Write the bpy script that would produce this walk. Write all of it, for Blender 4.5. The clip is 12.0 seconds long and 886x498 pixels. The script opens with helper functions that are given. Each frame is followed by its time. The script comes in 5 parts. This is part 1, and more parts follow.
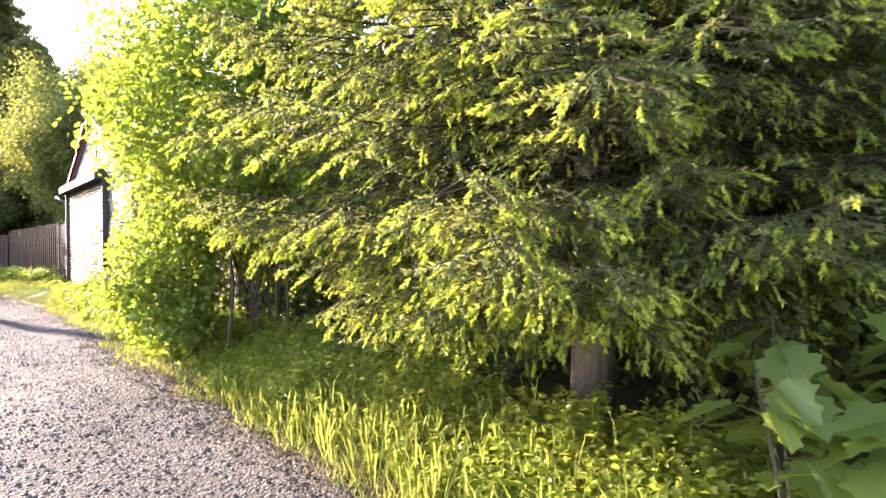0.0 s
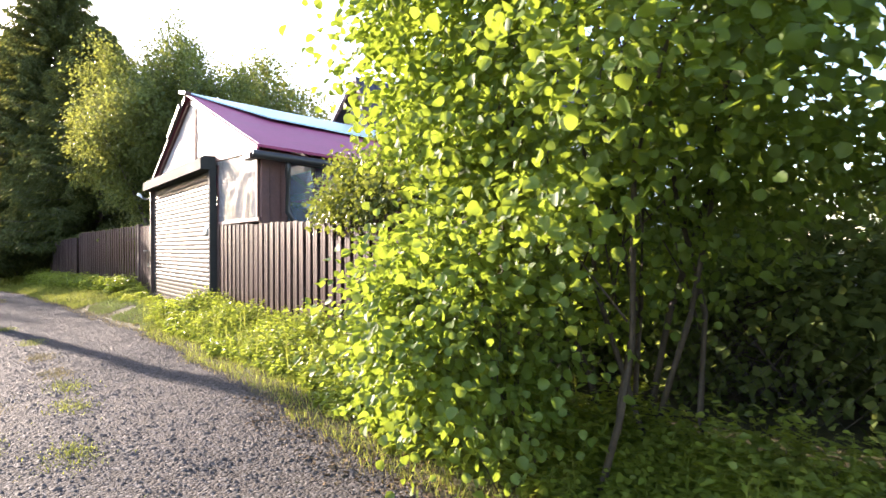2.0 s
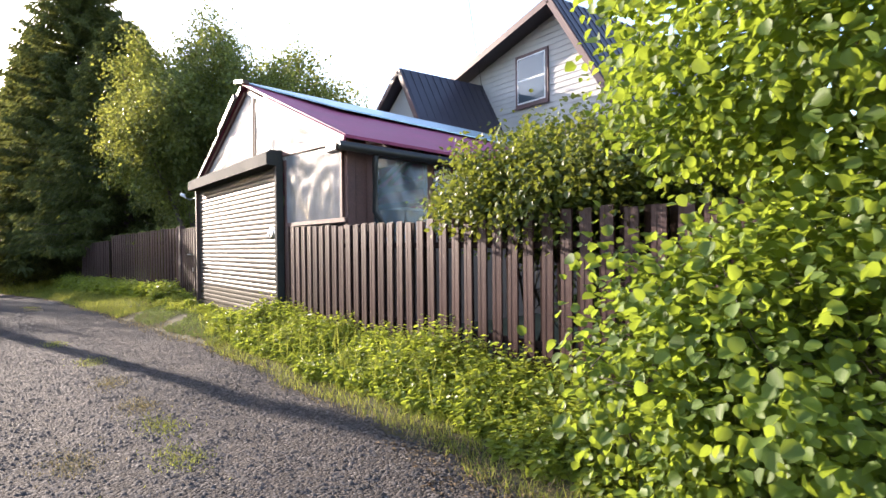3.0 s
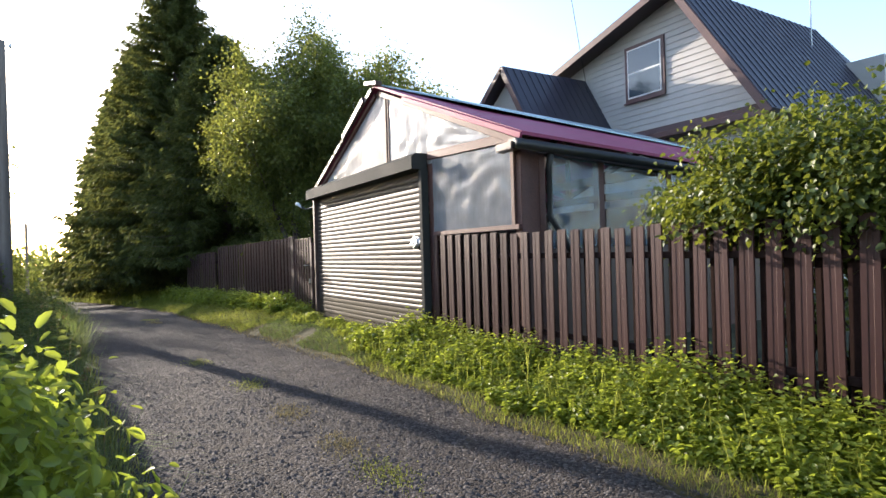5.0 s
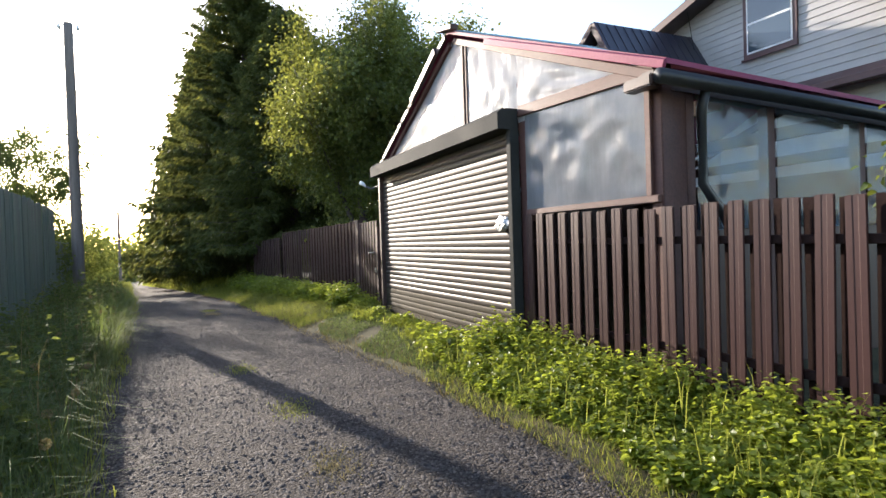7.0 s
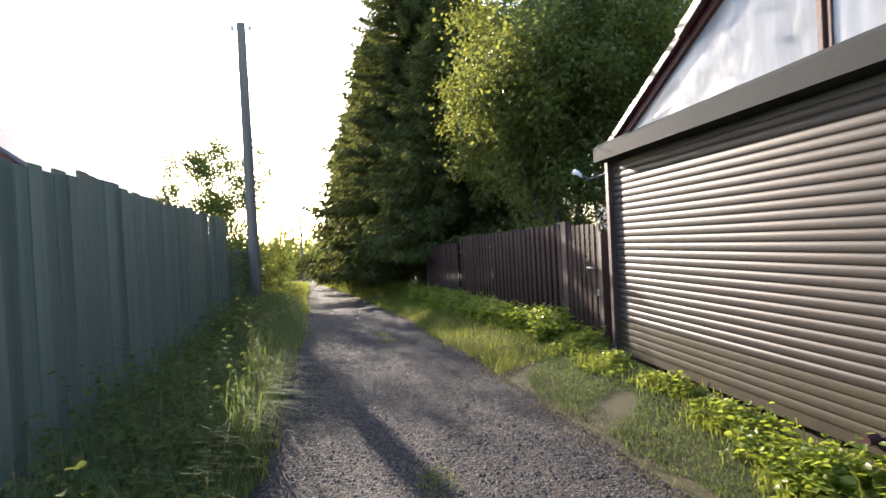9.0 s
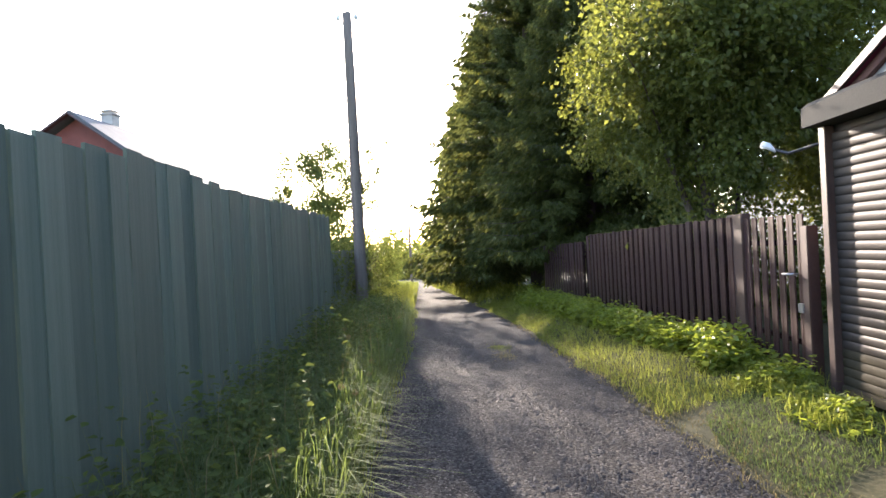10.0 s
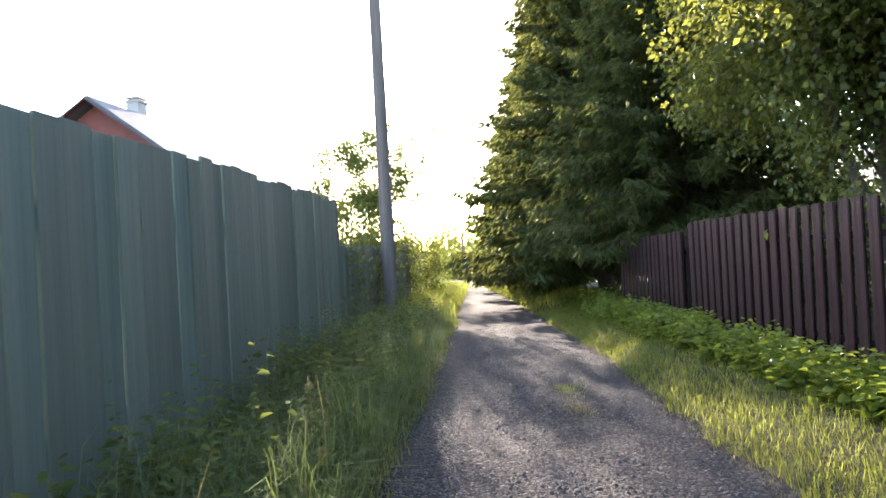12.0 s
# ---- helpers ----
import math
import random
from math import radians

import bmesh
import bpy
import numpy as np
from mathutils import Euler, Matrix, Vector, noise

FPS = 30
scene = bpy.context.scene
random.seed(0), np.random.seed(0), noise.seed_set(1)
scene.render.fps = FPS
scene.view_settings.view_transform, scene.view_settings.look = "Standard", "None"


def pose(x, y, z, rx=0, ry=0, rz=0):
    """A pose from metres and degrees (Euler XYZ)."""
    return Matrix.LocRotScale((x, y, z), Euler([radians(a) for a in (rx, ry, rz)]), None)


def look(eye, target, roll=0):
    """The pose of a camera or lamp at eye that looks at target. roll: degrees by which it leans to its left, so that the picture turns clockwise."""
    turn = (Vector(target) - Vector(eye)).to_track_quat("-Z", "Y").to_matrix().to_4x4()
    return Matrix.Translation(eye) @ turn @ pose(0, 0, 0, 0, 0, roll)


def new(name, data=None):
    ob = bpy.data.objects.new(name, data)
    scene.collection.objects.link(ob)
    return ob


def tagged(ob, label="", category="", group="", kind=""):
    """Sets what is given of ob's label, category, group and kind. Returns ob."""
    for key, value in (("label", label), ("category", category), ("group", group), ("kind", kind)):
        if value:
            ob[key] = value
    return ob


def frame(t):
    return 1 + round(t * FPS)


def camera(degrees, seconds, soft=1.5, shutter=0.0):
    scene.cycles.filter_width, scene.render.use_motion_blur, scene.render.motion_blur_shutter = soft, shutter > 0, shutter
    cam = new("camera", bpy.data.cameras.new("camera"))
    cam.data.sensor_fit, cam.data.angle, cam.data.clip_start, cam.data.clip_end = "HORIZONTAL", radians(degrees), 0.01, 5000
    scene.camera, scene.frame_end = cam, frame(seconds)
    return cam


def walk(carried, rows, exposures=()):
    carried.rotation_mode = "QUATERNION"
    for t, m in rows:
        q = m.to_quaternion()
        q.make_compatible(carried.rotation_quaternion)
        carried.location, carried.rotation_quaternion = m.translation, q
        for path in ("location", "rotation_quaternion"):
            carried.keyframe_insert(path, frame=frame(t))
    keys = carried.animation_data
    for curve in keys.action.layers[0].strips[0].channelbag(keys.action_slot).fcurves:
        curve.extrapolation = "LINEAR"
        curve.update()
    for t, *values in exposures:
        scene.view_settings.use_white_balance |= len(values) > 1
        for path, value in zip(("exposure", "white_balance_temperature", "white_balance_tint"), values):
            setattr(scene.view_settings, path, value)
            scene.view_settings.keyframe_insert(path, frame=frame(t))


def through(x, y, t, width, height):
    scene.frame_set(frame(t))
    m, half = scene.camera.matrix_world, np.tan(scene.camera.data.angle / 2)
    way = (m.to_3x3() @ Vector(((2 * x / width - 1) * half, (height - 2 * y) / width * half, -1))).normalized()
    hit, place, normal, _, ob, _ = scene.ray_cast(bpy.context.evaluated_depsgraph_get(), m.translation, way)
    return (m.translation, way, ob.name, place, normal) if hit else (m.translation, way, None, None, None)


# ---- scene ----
cam = camera(75.9, 12.0, shutter=0.09)
PATH = [
    (0, (-0.335, 0.615, 1.062), (-1.831, 1.942, 1.047), -0.5),
    (0.5, (-1.138, 0.616, 1.084), (-2.647, 1.928, 1.084), -0.1),
    (1, (-1.996, 0.575, 1.088), (-3.522, 1.867, 1.088), -0.2),
    (1.5, (-2.804, 0.515, 1.114), (-4.348, 1.787, 1.111), -0.4),
    (2, (-3.623, 0.375, 1.148), (-5.192, 1.615, 1.146), -0.2),
    (2.5, (-4.373, 0.262, 1.179), (-5.952, 1.489, 1.175), -0.5),
    (3, (-5.0, 0.025, 1.213), (-6.587, 1.242, 1.205), -0.7),
    (3.5, (-5.608, -0.229, 1.248), (-7.203, 0.978, 1.235), -0.7),
    (5.5, (-6.406, -0.597, 1.295), (-8.161, 0.362, 1.299), -2.0),
    (6, (-6.719, -0.29, 1.264), (-8.516, 0.589, 1.244), -2.1),
    (6.5, (-7.15, -0.089, 1.239), (-8.965, 0.752, 1.211), -1.9),
    (8.5, (-9.659, 0.185, 1.539), (-11.581, 0.737, 1.5), -3.1),
    (9, (-10.381, 0.101, 1.53), (-12.361, 0.389, 1.505), -2.9),
    (9.5, (-11.058, 0.015, 1.557), (-13.056, 0.103, 1.54), -3.1),
    (10, (-11.774, 0.004, 1.527), (-13.772, -0.08, 1.521), -3.0),
    (10.5, (-12.42, -0.02, 1.499), (-14.416, -0.144, 1.494), -3.1),
    (11, (-13.056, -0.066, 1.494), (-15.048, -0.238, 1.493), -2.9),
    (11.5, (-13.753, -0.034, 1.465), (-15.742, -0.236, 1.465), -3.0),
    (12, (-14.574, 0.055, 1.42), (-16.554, -0.224, 1.422), -3.0),
]
walk(cam, [(t, look(eye, target, roll)) for t, eye, target, roll in PATH],
     [(0.0, 3.5, 6900, 27), (1.5, 3.0, 6750, 23), (3.0, 2.25, 6600, 20), (5.5, 1.8, 6450, 15), (8.5, 1.95, 6450, 16), (10.0, 2.4, 6500, 18), (12.0, 2.8, 6500, 19)])


# ---- light ----
SUN_DIR = Vector((-0.945, -0.246, 0.275)).normalized()
world = bpy.data.worlds.new("sky")
scene.world = world
world.use_nodes = True
wn = world.node_tree.nodes
wl = world.node_tree.links
sky = wn.new("ShaderNodeTexSky")
sky.sky_type = "NISHITA"
sky.sun_disc = False
sky.sun_elevation = math.asin(SUN_DIR.z)
sky.sun_rotation = math.atan2(SUN_DIR.x, SUN_DIR.y)
sky.air_density, sky.dust_density, sky.ozone_density = 1.0, 1.0, 1.5
wn["Background"].inputs[1].default_value = 0.15
wl.new(sky.outputs[0], wn["Background"].inputs[0])
sun = new("sun", bpy.data.lights.new("sun", "SUN"))
sun.data.energy, sun.data.angle, sun.data.color = 3.3, radians(0.42), (1.0, 0.90, 0.74)
sun.matrix_basis = look(SUN_DIR * 50, (0, 0, 0))


# ---- materials ----
def node_mat(name):
    m = bpy.data.materials.new(name)
    m.use_nodes = True
    return m, m.node_tree.nodes, m.node_tree.links, m.node_tree.nodes["Principled BSDF"]


def ramp(nodes, stops):
    r = nodes.new("ShaderNodeValToRGB")
    els = r.color_ramp.elements
    while len(els) < len(stops):
        els.new(0.5)
    for e, (p, c) in zip(els, stops):
        e.position, e.color = p, (*c, 1)
    return r


def noise_tex(nodes, links, scale, detail=6, stretch=None, rough=0.6, space="Object"):
    co = nodes.new("ShaderNodeTexCoord")
    n = nodes.new("ShaderNodeTexNoise")
    n.inputs["Scale"].default_value, n.inputs["Detail"].default_value, n.inputs["Roughness"].default_value = scale, detail, rough
    if stretch:
        mp = nodes.new("ShaderNodeMapping")
        mp.inputs["Scale"].default_value = stretch
        links.new(co.outputs[space], mp.inputs[0])
        links.new(mp.outputs[0], n.inputs["Vector"])
    else:
        links.new(co.outputs[space], n.inputs["Vector"])
    return n


def surface(name, a, b, scale=4, fine=60, rough=0.6, metal=0.0, bump=0.2, stretch=None, c=None, vary=0.0, spec=0.5, depth=0.01):
    """A surface of two or three tones: broad patches, fine grain, relief, and a tone of its own for each piece."""
    m, n, l, bsdf = node_mat(name)
    big = noise_tex(n, l, scale, 5, stretch)
    small = noise_tex(n, l, fine, 4, stretch)
    mix = n.new("ShaderNodeMath")
    mix.operation = "MULTIPLY_ADD"
    mix.inputs[1].default_value = 0.4
    l.new(small.outputs[0], mix.inputs[0])
    sc = n.new("ShaderNodeMath")
    sc.operation = "MULTIPLY"
    sc.inputs[1].default_value = 0.6
    l.new(big.outputs[0], sc.inputs[0])
    l.new(sc.outputs[0], mix.inputs[2])
    stops = [(0.36, a), (0.64, b)] if c is None else [(0.34, a), (0.5, b), (0.66, c)]
    r = ramp(n, stops)
    l.new(mix.outputs[0], r.inputs[0])
    colour = r.outputs[0]
    if vary:
        info = n.new("ShaderNodeObjectInfo")
        hsv = n.new("ShaderNodeHueSaturation")
        mr = n.new("ShaderNodeMapRange")
        mr.inputs[3].default_value, mr.inputs[4].default_value = 1 - vary, 1 + vary
        l.new(info.outputs["Random"], mr.inputs[0])
        l.new(mr.outputs[0], hsv.inputs["Value"])
        l.new(colour, hsv.inputs["Color"])
        colour = hsv.outputs[0]
    l.new(colour, bsdf.inputs["Base Color"])
    rr = n.new("ShaderNodeMapRange")
    rr.inputs[3].default_value, rr.inputs[4].default_value = max(rough - 0.12, 0.02), min(rough + 0.12, 1)
    l.new(big.outputs[0], rr.inputs[0])
    l.new(rr.outputs[0], bsdf.inputs["Roughness"])
    bsdf.inputs["Metallic"].default_value = metal
    bsdf.inputs["Specular IOR Level"].default_value = spec
    bp = n.new("ShaderNodeBump")
    bp.inputs["Strength"].default_value, bp.inputs["Distance"].default_value = bump, depth
    l.new(mix.outputs[0], bp.inputs["Height"])
    l.new(bp.outputs[0], bsdf.inputs["Normal"])
    return m


def leaf_mat(name, a, b, through_col, share=0.45, rough=0.45):
    """Thin leaf: tone by leaf, a gloss coat, and light that comes through from behind."""
    m, n, l, bsdf = node_mat(name)
    geo = n.new("ShaderNodeNewGeometry")
    r = ramp(n, [(0.0, a), (1.0, b)])
    l.new(geo.outputs["Random Per Island"], r.inputs[0])
    l.new(r.outputs[0], bsdf.inputs["Base Color"])
    bsdf.inputs["Roughness"].default_value = rough
    bsdf.inputs["Specular IOR Level"].default_value = 0.4 if rough < 0.6 else 0.12
    tr = n.new("ShaderNodeBsdfTranslucent")
    r2 = ramp(n, [(0.0, tuple(0.6 * v for v in through_col)), (1.0, through_col)])
    l.new(geo.outputs["Random Per Island"], r2.inputs[0])
    l.new(r2.outputs[0], tr.inputs[0])
    mx = n.new("ShaderNodeMixShader")
    mx.inputs[0].default_value = share
    l.new(bsdf.outputs[0], mx.inputs[1])
    l.new(tr.outputs[0], mx.inputs[2])
    l.new(mx.outputs[0], n["Material Output"].inputs[0])
    return m


def road_mat():
    """Packed gravel: chips of many greys, dusty wheel tracks, damp darker patches."""
    m, n, l, bsdf = node_mat("gravel_road")
    co = n.new("ShaderNodeTexCoord")
    vor = n.new("ShaderNodeTexVoronoi")
    vor.inputs["Scale"].default_value = 62
    l.new(co.outputs["Object"], vor.inputs["Vector"])
    vor2 = n.new("ShaderNodeTexVoronoi")
    vor2.inputs["Scale"].default_value = 33
    l.new(co.outputs["Object"], vor2.inputs["Vector"])
    bw = n.new("ShaderNodeSeparateColor")
    l.new(vor.outputs["Color"], bw.inputs[0])
    bw2 = n.new("ShaderNodeSeparateColor")
    l.new(vor2.outputs["Color"], bw2.inputs[0])
    chips = ramp(n, [(0.0, (0.015, 0.0125, 0.012)), (0.5, (0.042, 0.035, 0.032)), (0.82, (0.080, 0.068, 0.061)), (1.0, (0.22, 0.20, 0.185))])
    l.new(bw.outputs[0], chips.inputs[0])
    patch = noise_tex(n, l, 1.0, 6, (0.35, 1.4, 1))
    dust = ramp(n, [(0.40, (0.024, 0.020, 0.018)), (0.66, (0.092, 0.074, 0.062))])
    l.new(patch.outputs[0], dust.inputs[0])
    mix = n.new("ShaderNodeMix")
    mix.data_type = "RGBA"
    mix.inputs["Factor"].default_value = 0.42
    l.new(chips.outputs[0], mix.inputs["A"])
    l.new(dust.outputs[0], mix.inputs["B"])
    l.new(mix.outputs["Result"], bsdf.inputs["Base Color"])
    bsdf.inputs["Roughness"].default_value = 0.9
    bsdf.inputs["Specular IOR Level"].default_value = 0.25
    h = n.new("ShaderNodeMath")
    h.operation = "MULTIPLY_ADD"
    h.inputs[1].default_value = 0.6
    l.new(bw2.outputs[0], h.inputs[0])
    l.new(bw.outputs[1], h.inputs[2])
    sub = n.new("ShaderNodeMath")
    sub.operation = "SUBTRACT"
    l.new(h.outputs[0], sub.inputs[0])
    l.new(vor.outputs["Distance"], sub.inputs[1])
    bp = n.new("ShaderNodeBump")
    bp.inputs["Strength"].default_value, bp.inputs["Distance"].default_value = 0.8, 0.014
    l.new(sub.outputs[0], bp.inputs["Height"])
    l.new(bp.outputs[0], bsdf.inputs["Normal"])
    return m


M_ROAD = road_mat()
M_STONE = surface("gravel_stone", (0.028, 0.024, 0.022), (0.105, 0.092, 0.084), 45, 140, 0.8, 0, 0.2, spec=0.3)
M_SOIL = surface("verge_soil", (0.035, 0.032, 0.018), (0.07, 0.065, 0.03), 1.5, 30, 0.95, 0, 0.8, c=(0.12, 0.10, 0.055), spec=0.2)
M_PALE = surface("brown_coated_metal", (0.046, 0.0205, 0.0185), (0.066, 0.030, 0.027), 3, 90, 0.45, 0, 0.06, (1, 1, 0.2), vary=0.13, spec=0.3)
M_RAIL_GAPSHADE = surface("dark_rail_and_gap_shade", (0.022, 0.012, 0.010), (0.038, 0.021, 0.018), 5, 60, 0.85, 0, 0.3, spec=0.08)
M_POST = surface("dark_brown_paint", (0.055, 0.03, 0.025), (0.09, 0.05, 0.042), 4, 70, 0.5, 0, 0.15)
M_SHUT = surface("brown_shutter_metal", (0.042, 0.033, 0.027), (0.066, 0.053, 0.044), 1.5, 80, 0.5, 0.1, 0.05, (0.3, 1, 3), spec=0.2)
M_SHUTMUD = surface("muddy_shutter_metal", (0.05, 0.040, 0.024), (0.085, 0.068, 0.040), 3, 60, 0.75, 0.0, 0.2, (0.6, 1, 2), spec=0.15)
M_BOXMETAL = surface("grey_brown_box_metal", (0.04, 0.04, 0.037), (0.06, 0.059, 0.054), 2, 70, 0.75, 0.0, 0.05, spec=0.06)
M_TIMBER = surface("red_brown_timber", (0.075, 0.03, 0.024), (0.14, 0.062, 0.048), 3, 50, 0.65, 0, 0.35, (0.3, 1, 1))
M_ROOFP = surface("pink_purple_roof_sheet", (0.26, 0.045, 0.09), (0.36, 0.075, 0.14), 2, 40, 0.6, 0, 0.15, spec=0.2)
M_RIDGE = surface("pale_blue_ridge_sheet", (0.20, 0.30, 0.36), (0.33, 0.45, 0.50), 2, 40, 0.35, 0.4, 0.1)
M_DARKROOF = surface("dark_blue_brown_roof_tiles", (0.03, 0.027, 0.038), (0.05, 0.046, 0.064), 3, 60, 0.4, 0.1, 0.15)
M_SIDING = surface("cream_siding", (0.38, 0.365, 0.35), (0.46, 0.445, 0.43), 1.5, 50, 0.55, 0, 0.08)
M_TRIM = surface("brown_trim", (0.07, 0.03, 0.03), (0.11, 0.052, 0.05), 3, 50, 0.5, 0, 0.1)
M_WHITE = surface("white_frame", (0.70, 0.70, 0.70), (0.8, 0.8, 0.8), 3, 50, 0.4, 0, 0.05)
M_GREEN = surface("green_fence_board", (0.10, 0.128, 0.094), (0.15, 0.178, 0.135), 2.5, 60, 0.7, 0, 0.4, (3, 3, 0.25), vary=0.18)
M_BARK = surface("grey_bark", (0.06, 0.045, 0.035), (0.16, 0.125, 0.10), 8, 40, 0.9, 0, 0.8, (1, 1, 0.25), depth=0.03)
M_TWIG = surface("brown_twig", (0.035, 0.026, 0.018), (0.075, 0.055, 0.038), 15, 80, 0.8, 0, 0.2)
M_BOUGH = surface("dark_bough", (0.022, 0.017, 0.012), (0.05, 0.038, 0.026), 15, 80, 0.9, 0, 0.2, spec=0.15)
M_POLE = surface("weathered_pole_wood", (0.12, 0.095, 0.08), (0.22, 0.18, 0.155), 6, 60, 0.85, 0, 0.5, (2, 2, 0.15))
M_METAL = surface("galvanised_metal", (0.35, 0.35, 0.35), (0.5, 0.5, 0.5), 5, 80, 0.4, 0.8, 0.05)
M_DULLWIRE = surface("dull_rusty_wire", (0.05, 0.045, 0.04), (0.10, 0.09, 0.08), 20, 90, 0.8, 0.3, 0.1)
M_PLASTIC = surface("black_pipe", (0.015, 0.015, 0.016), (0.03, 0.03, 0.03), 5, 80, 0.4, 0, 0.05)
M_REDWALL = surface("red_painted_boards", (0.16, 0.04, 0.03), (0.24, 0.07, 0.055), 2, 40, 0.7, 0, 0.2)
M_SLATE = surface("grey_corrugated_roof", (0.10, 0.10, 0.105), (0.17, 0.17, 0.175), 2, 40, 0.8, 0, 0.2)
M_BRICKW = surface("pale_chimney", (0.35, 0.32, 0.30), (0.5, 0.47, 0.44), 4, 50, 0.8, 0, 0.3)
M_BLUEWALL = surface("pale_blue_boards", (0.20, 0.25, 0.30), (0.27, 0.32, 0.38), 2, 40, 0.7, 0, 0.15)
M_WIRE = surface("black_cable", (0.01, 0.01, 0.01), (0.02, 0.02, 0.02), 5, 80, 0.6)
M_HAZEL = leaf_mat("hazel_leaf", (0.075, 0.125, 0.022), (0.125, 0.19, 0.036), (0.36, 0.46, 0.045), 0.47, 0.55)
M_MAPLE = leaf_mat("maple_leaf", (0.05, 0.085, 0.016), (0.09, 0.135, 0.026), (0.22, 0.29, 0.04), 0.42)
M_NEEDLE = leaf_mat("spruce_needle", (0.068, 0.090, 0.034), (0.12, 0.145, 0.052), (0.27, 0.29, 0.075), 0.42, 0.6)
M_TIP = leaf_mat("young_spruce_tip", (0.18, 0.25, 0.028), (0.29, 0.35, 0.045), (0.56, 0.64, 0.06), 0.5, 0.5)
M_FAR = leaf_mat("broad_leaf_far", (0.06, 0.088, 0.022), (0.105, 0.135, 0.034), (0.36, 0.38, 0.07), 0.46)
M_YELLOWISH = leaf_mat("yellowish_leaf_far", (0.085, 0.105, 0.022), (0.14, 0.155, 0.034), (0.32, 0.32, 0.05), 0.44)
M_VINE = leaf_mat("vine_leaf", (0.056, 0.085, 0.017), (0.10, 0.132, 0.026), (0.27, 0.30, 0.038), 0.4)
M_NETTLE = leaf_mat("weed_leaf", (0.129, 0.18, 0.03), (0.213, 0.26, 0.045), (0.47, 0.55, 0.06), 0.5)
M_GRASS = leaf_mat("grass_blade", (0.112, 0.16, 0.025), (0.213, 0.23, 0.045), (0.47, 0.5, 0.09), 0.5, 0.75)
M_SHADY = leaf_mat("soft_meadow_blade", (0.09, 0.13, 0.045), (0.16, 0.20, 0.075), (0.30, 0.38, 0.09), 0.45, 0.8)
M_WISP = leaf_mat("pale_wispy_blade", (0.105, 0.145, 0.062), (0.185, 0.22, 0.10), (0.25, 0.31, 0.10), 0.4, 0.75)
M_DRY = leaf_mat("dry_grass_blade", (0.22, 0.18, 0.07), (0.32, 0.26, 0.12), (0.35, 0.28, 0.12), 0.3, 0.85)
M_LITTER = leaf_mat("dry_leaf_litter", (0.10, 0.065, 0.035), (0.24, 0.17, 0.10), (0.12, 0.08, 0.04), 0.15, 0.85)
M_DARKW = leaf_mat("broad_weed_leaf", (0.06, 0.09, 0.028), (0.11, 0.145, 0.045), (0.24, 0.28, 0.06), 0.4, 0.85)


def film_mat(name, clear_lo, clear_hi, milk=(0.80, 0.83, 0.86), through=0.45, gloss=0.24):
    """Cloudy greenhouse film: mostly lets light through, a milky part and a glossy wrinkled face."""
    m, n, l, bsdf = node_mat(name)
    big = noise_tex(n, l, 2.2, 4, (1, 1, 0.6))
    fine = noise_tex(n, l, 16, 5, (1.6, 1.6, 0.1))
    bp = n.new("ShaderNodeBump")
    bp.inputs["Strength"].default_value, bp.inputs["Distance"].default_value = 0.35, 0.05
    l.new(big.outputs[0], bp.inputs["Height"])
    r = ramp(n, [(0.3, tuple(0.92 * v for v in milk)), (0.7, milk)])
    l.new(big.outputs[0], r.inputs[0])
    l.new(r.outputs[0], bsdf.inputs["Base Color"])
    bsdf.inputs["Roughness"].default_value = gloss
    bsdf.inputs["Specular IOR Level"].default_value = 1.0
    l.new(bp.outputs[0], bsdf.inputs["Normal"])
    tp = n.new("ShaderNodeBsdfTransparent")
    tp.inputs[0].default_value = (0.80, 0.84, 0.84, 1)
    tl = n.new("ShaderNodeBsdfTranslucent")
    tl.inputs[0].default_value = (*milk, 1)
    mx0 = n.new("ShaderNodeMixShader")
    mx0.inputs[0].default_value = through
    l.new(bsdf.outputs[0], mx0.inputs[1])
    l.new(tl.outputs[0], mx0.inputs[2])
    mr = n.new("ShaderNodeMapRange")
    mr.inputs[1].default_value, mr.inputs[2].default_value = 0.3, 0.7
    mr.inputs[3].default_value, mr.inputs[4].default_value = clear_lo, clear_hi
    mx1 = n.new("ShaderNodeMath")
    mx1.operation = "MULTIPLY_ADD"
    mx1.inputs[1].default_value = 0.25
    l.new(fine.outputs[0], mx1.inputs[0])
    sc = n.new("ShaderNodeMath")
    sc.operation = "MULTIPLY"
    sc.inputs[1].default_value = 0.75
    l.new(big.outputs[0], sc.inputs[0])
    l.new(sc.outputs[0], mx1.inputs[2])
    l.new(mx1.outputs[0], mr.inputs[0])
    mx = n.new("ShaderNodeMixShader")
    l.new(mr.outputs[0], mx.inputs[0])
    l.new(mx0.outputs[0], mx.inputs[2])
    l.new(tp.outputs[0], mx.inputs[1])
    l.new(mx.outputs[0], n["Material Output"].inputs[0])
    return m


def glass_mat():
    m, n, l, bsdf = node_mat("window_glass")
    bsdf.inputs["Base Color"].default_value = (0.05, 0.07, 0.09, 1)
    bsdf.inputs["Roughness"].default_value = 0.03
    bsdf.inputs["Specular IOR Level"].default_value = 0.9
    return m


M_FILM = film_mat("cloudy_plastic_film", 0.40, 0.68, (0.50, 0.52, 0.55), 0.3, 0.15)
# clear film's blue base colour paints in the reflected sky
M_CLEAR = film_mat("clear_plastic_film", 0.35, 0.6, (0.20, 0.27, 0.33), 0.15, 0.09)
M_MILKY = film_mat("milky_plastic_film", 0.6, 0.9, (0.76, 0.78, 0.81), 0.45, 0.2)
M_GLASS = glass_mat()


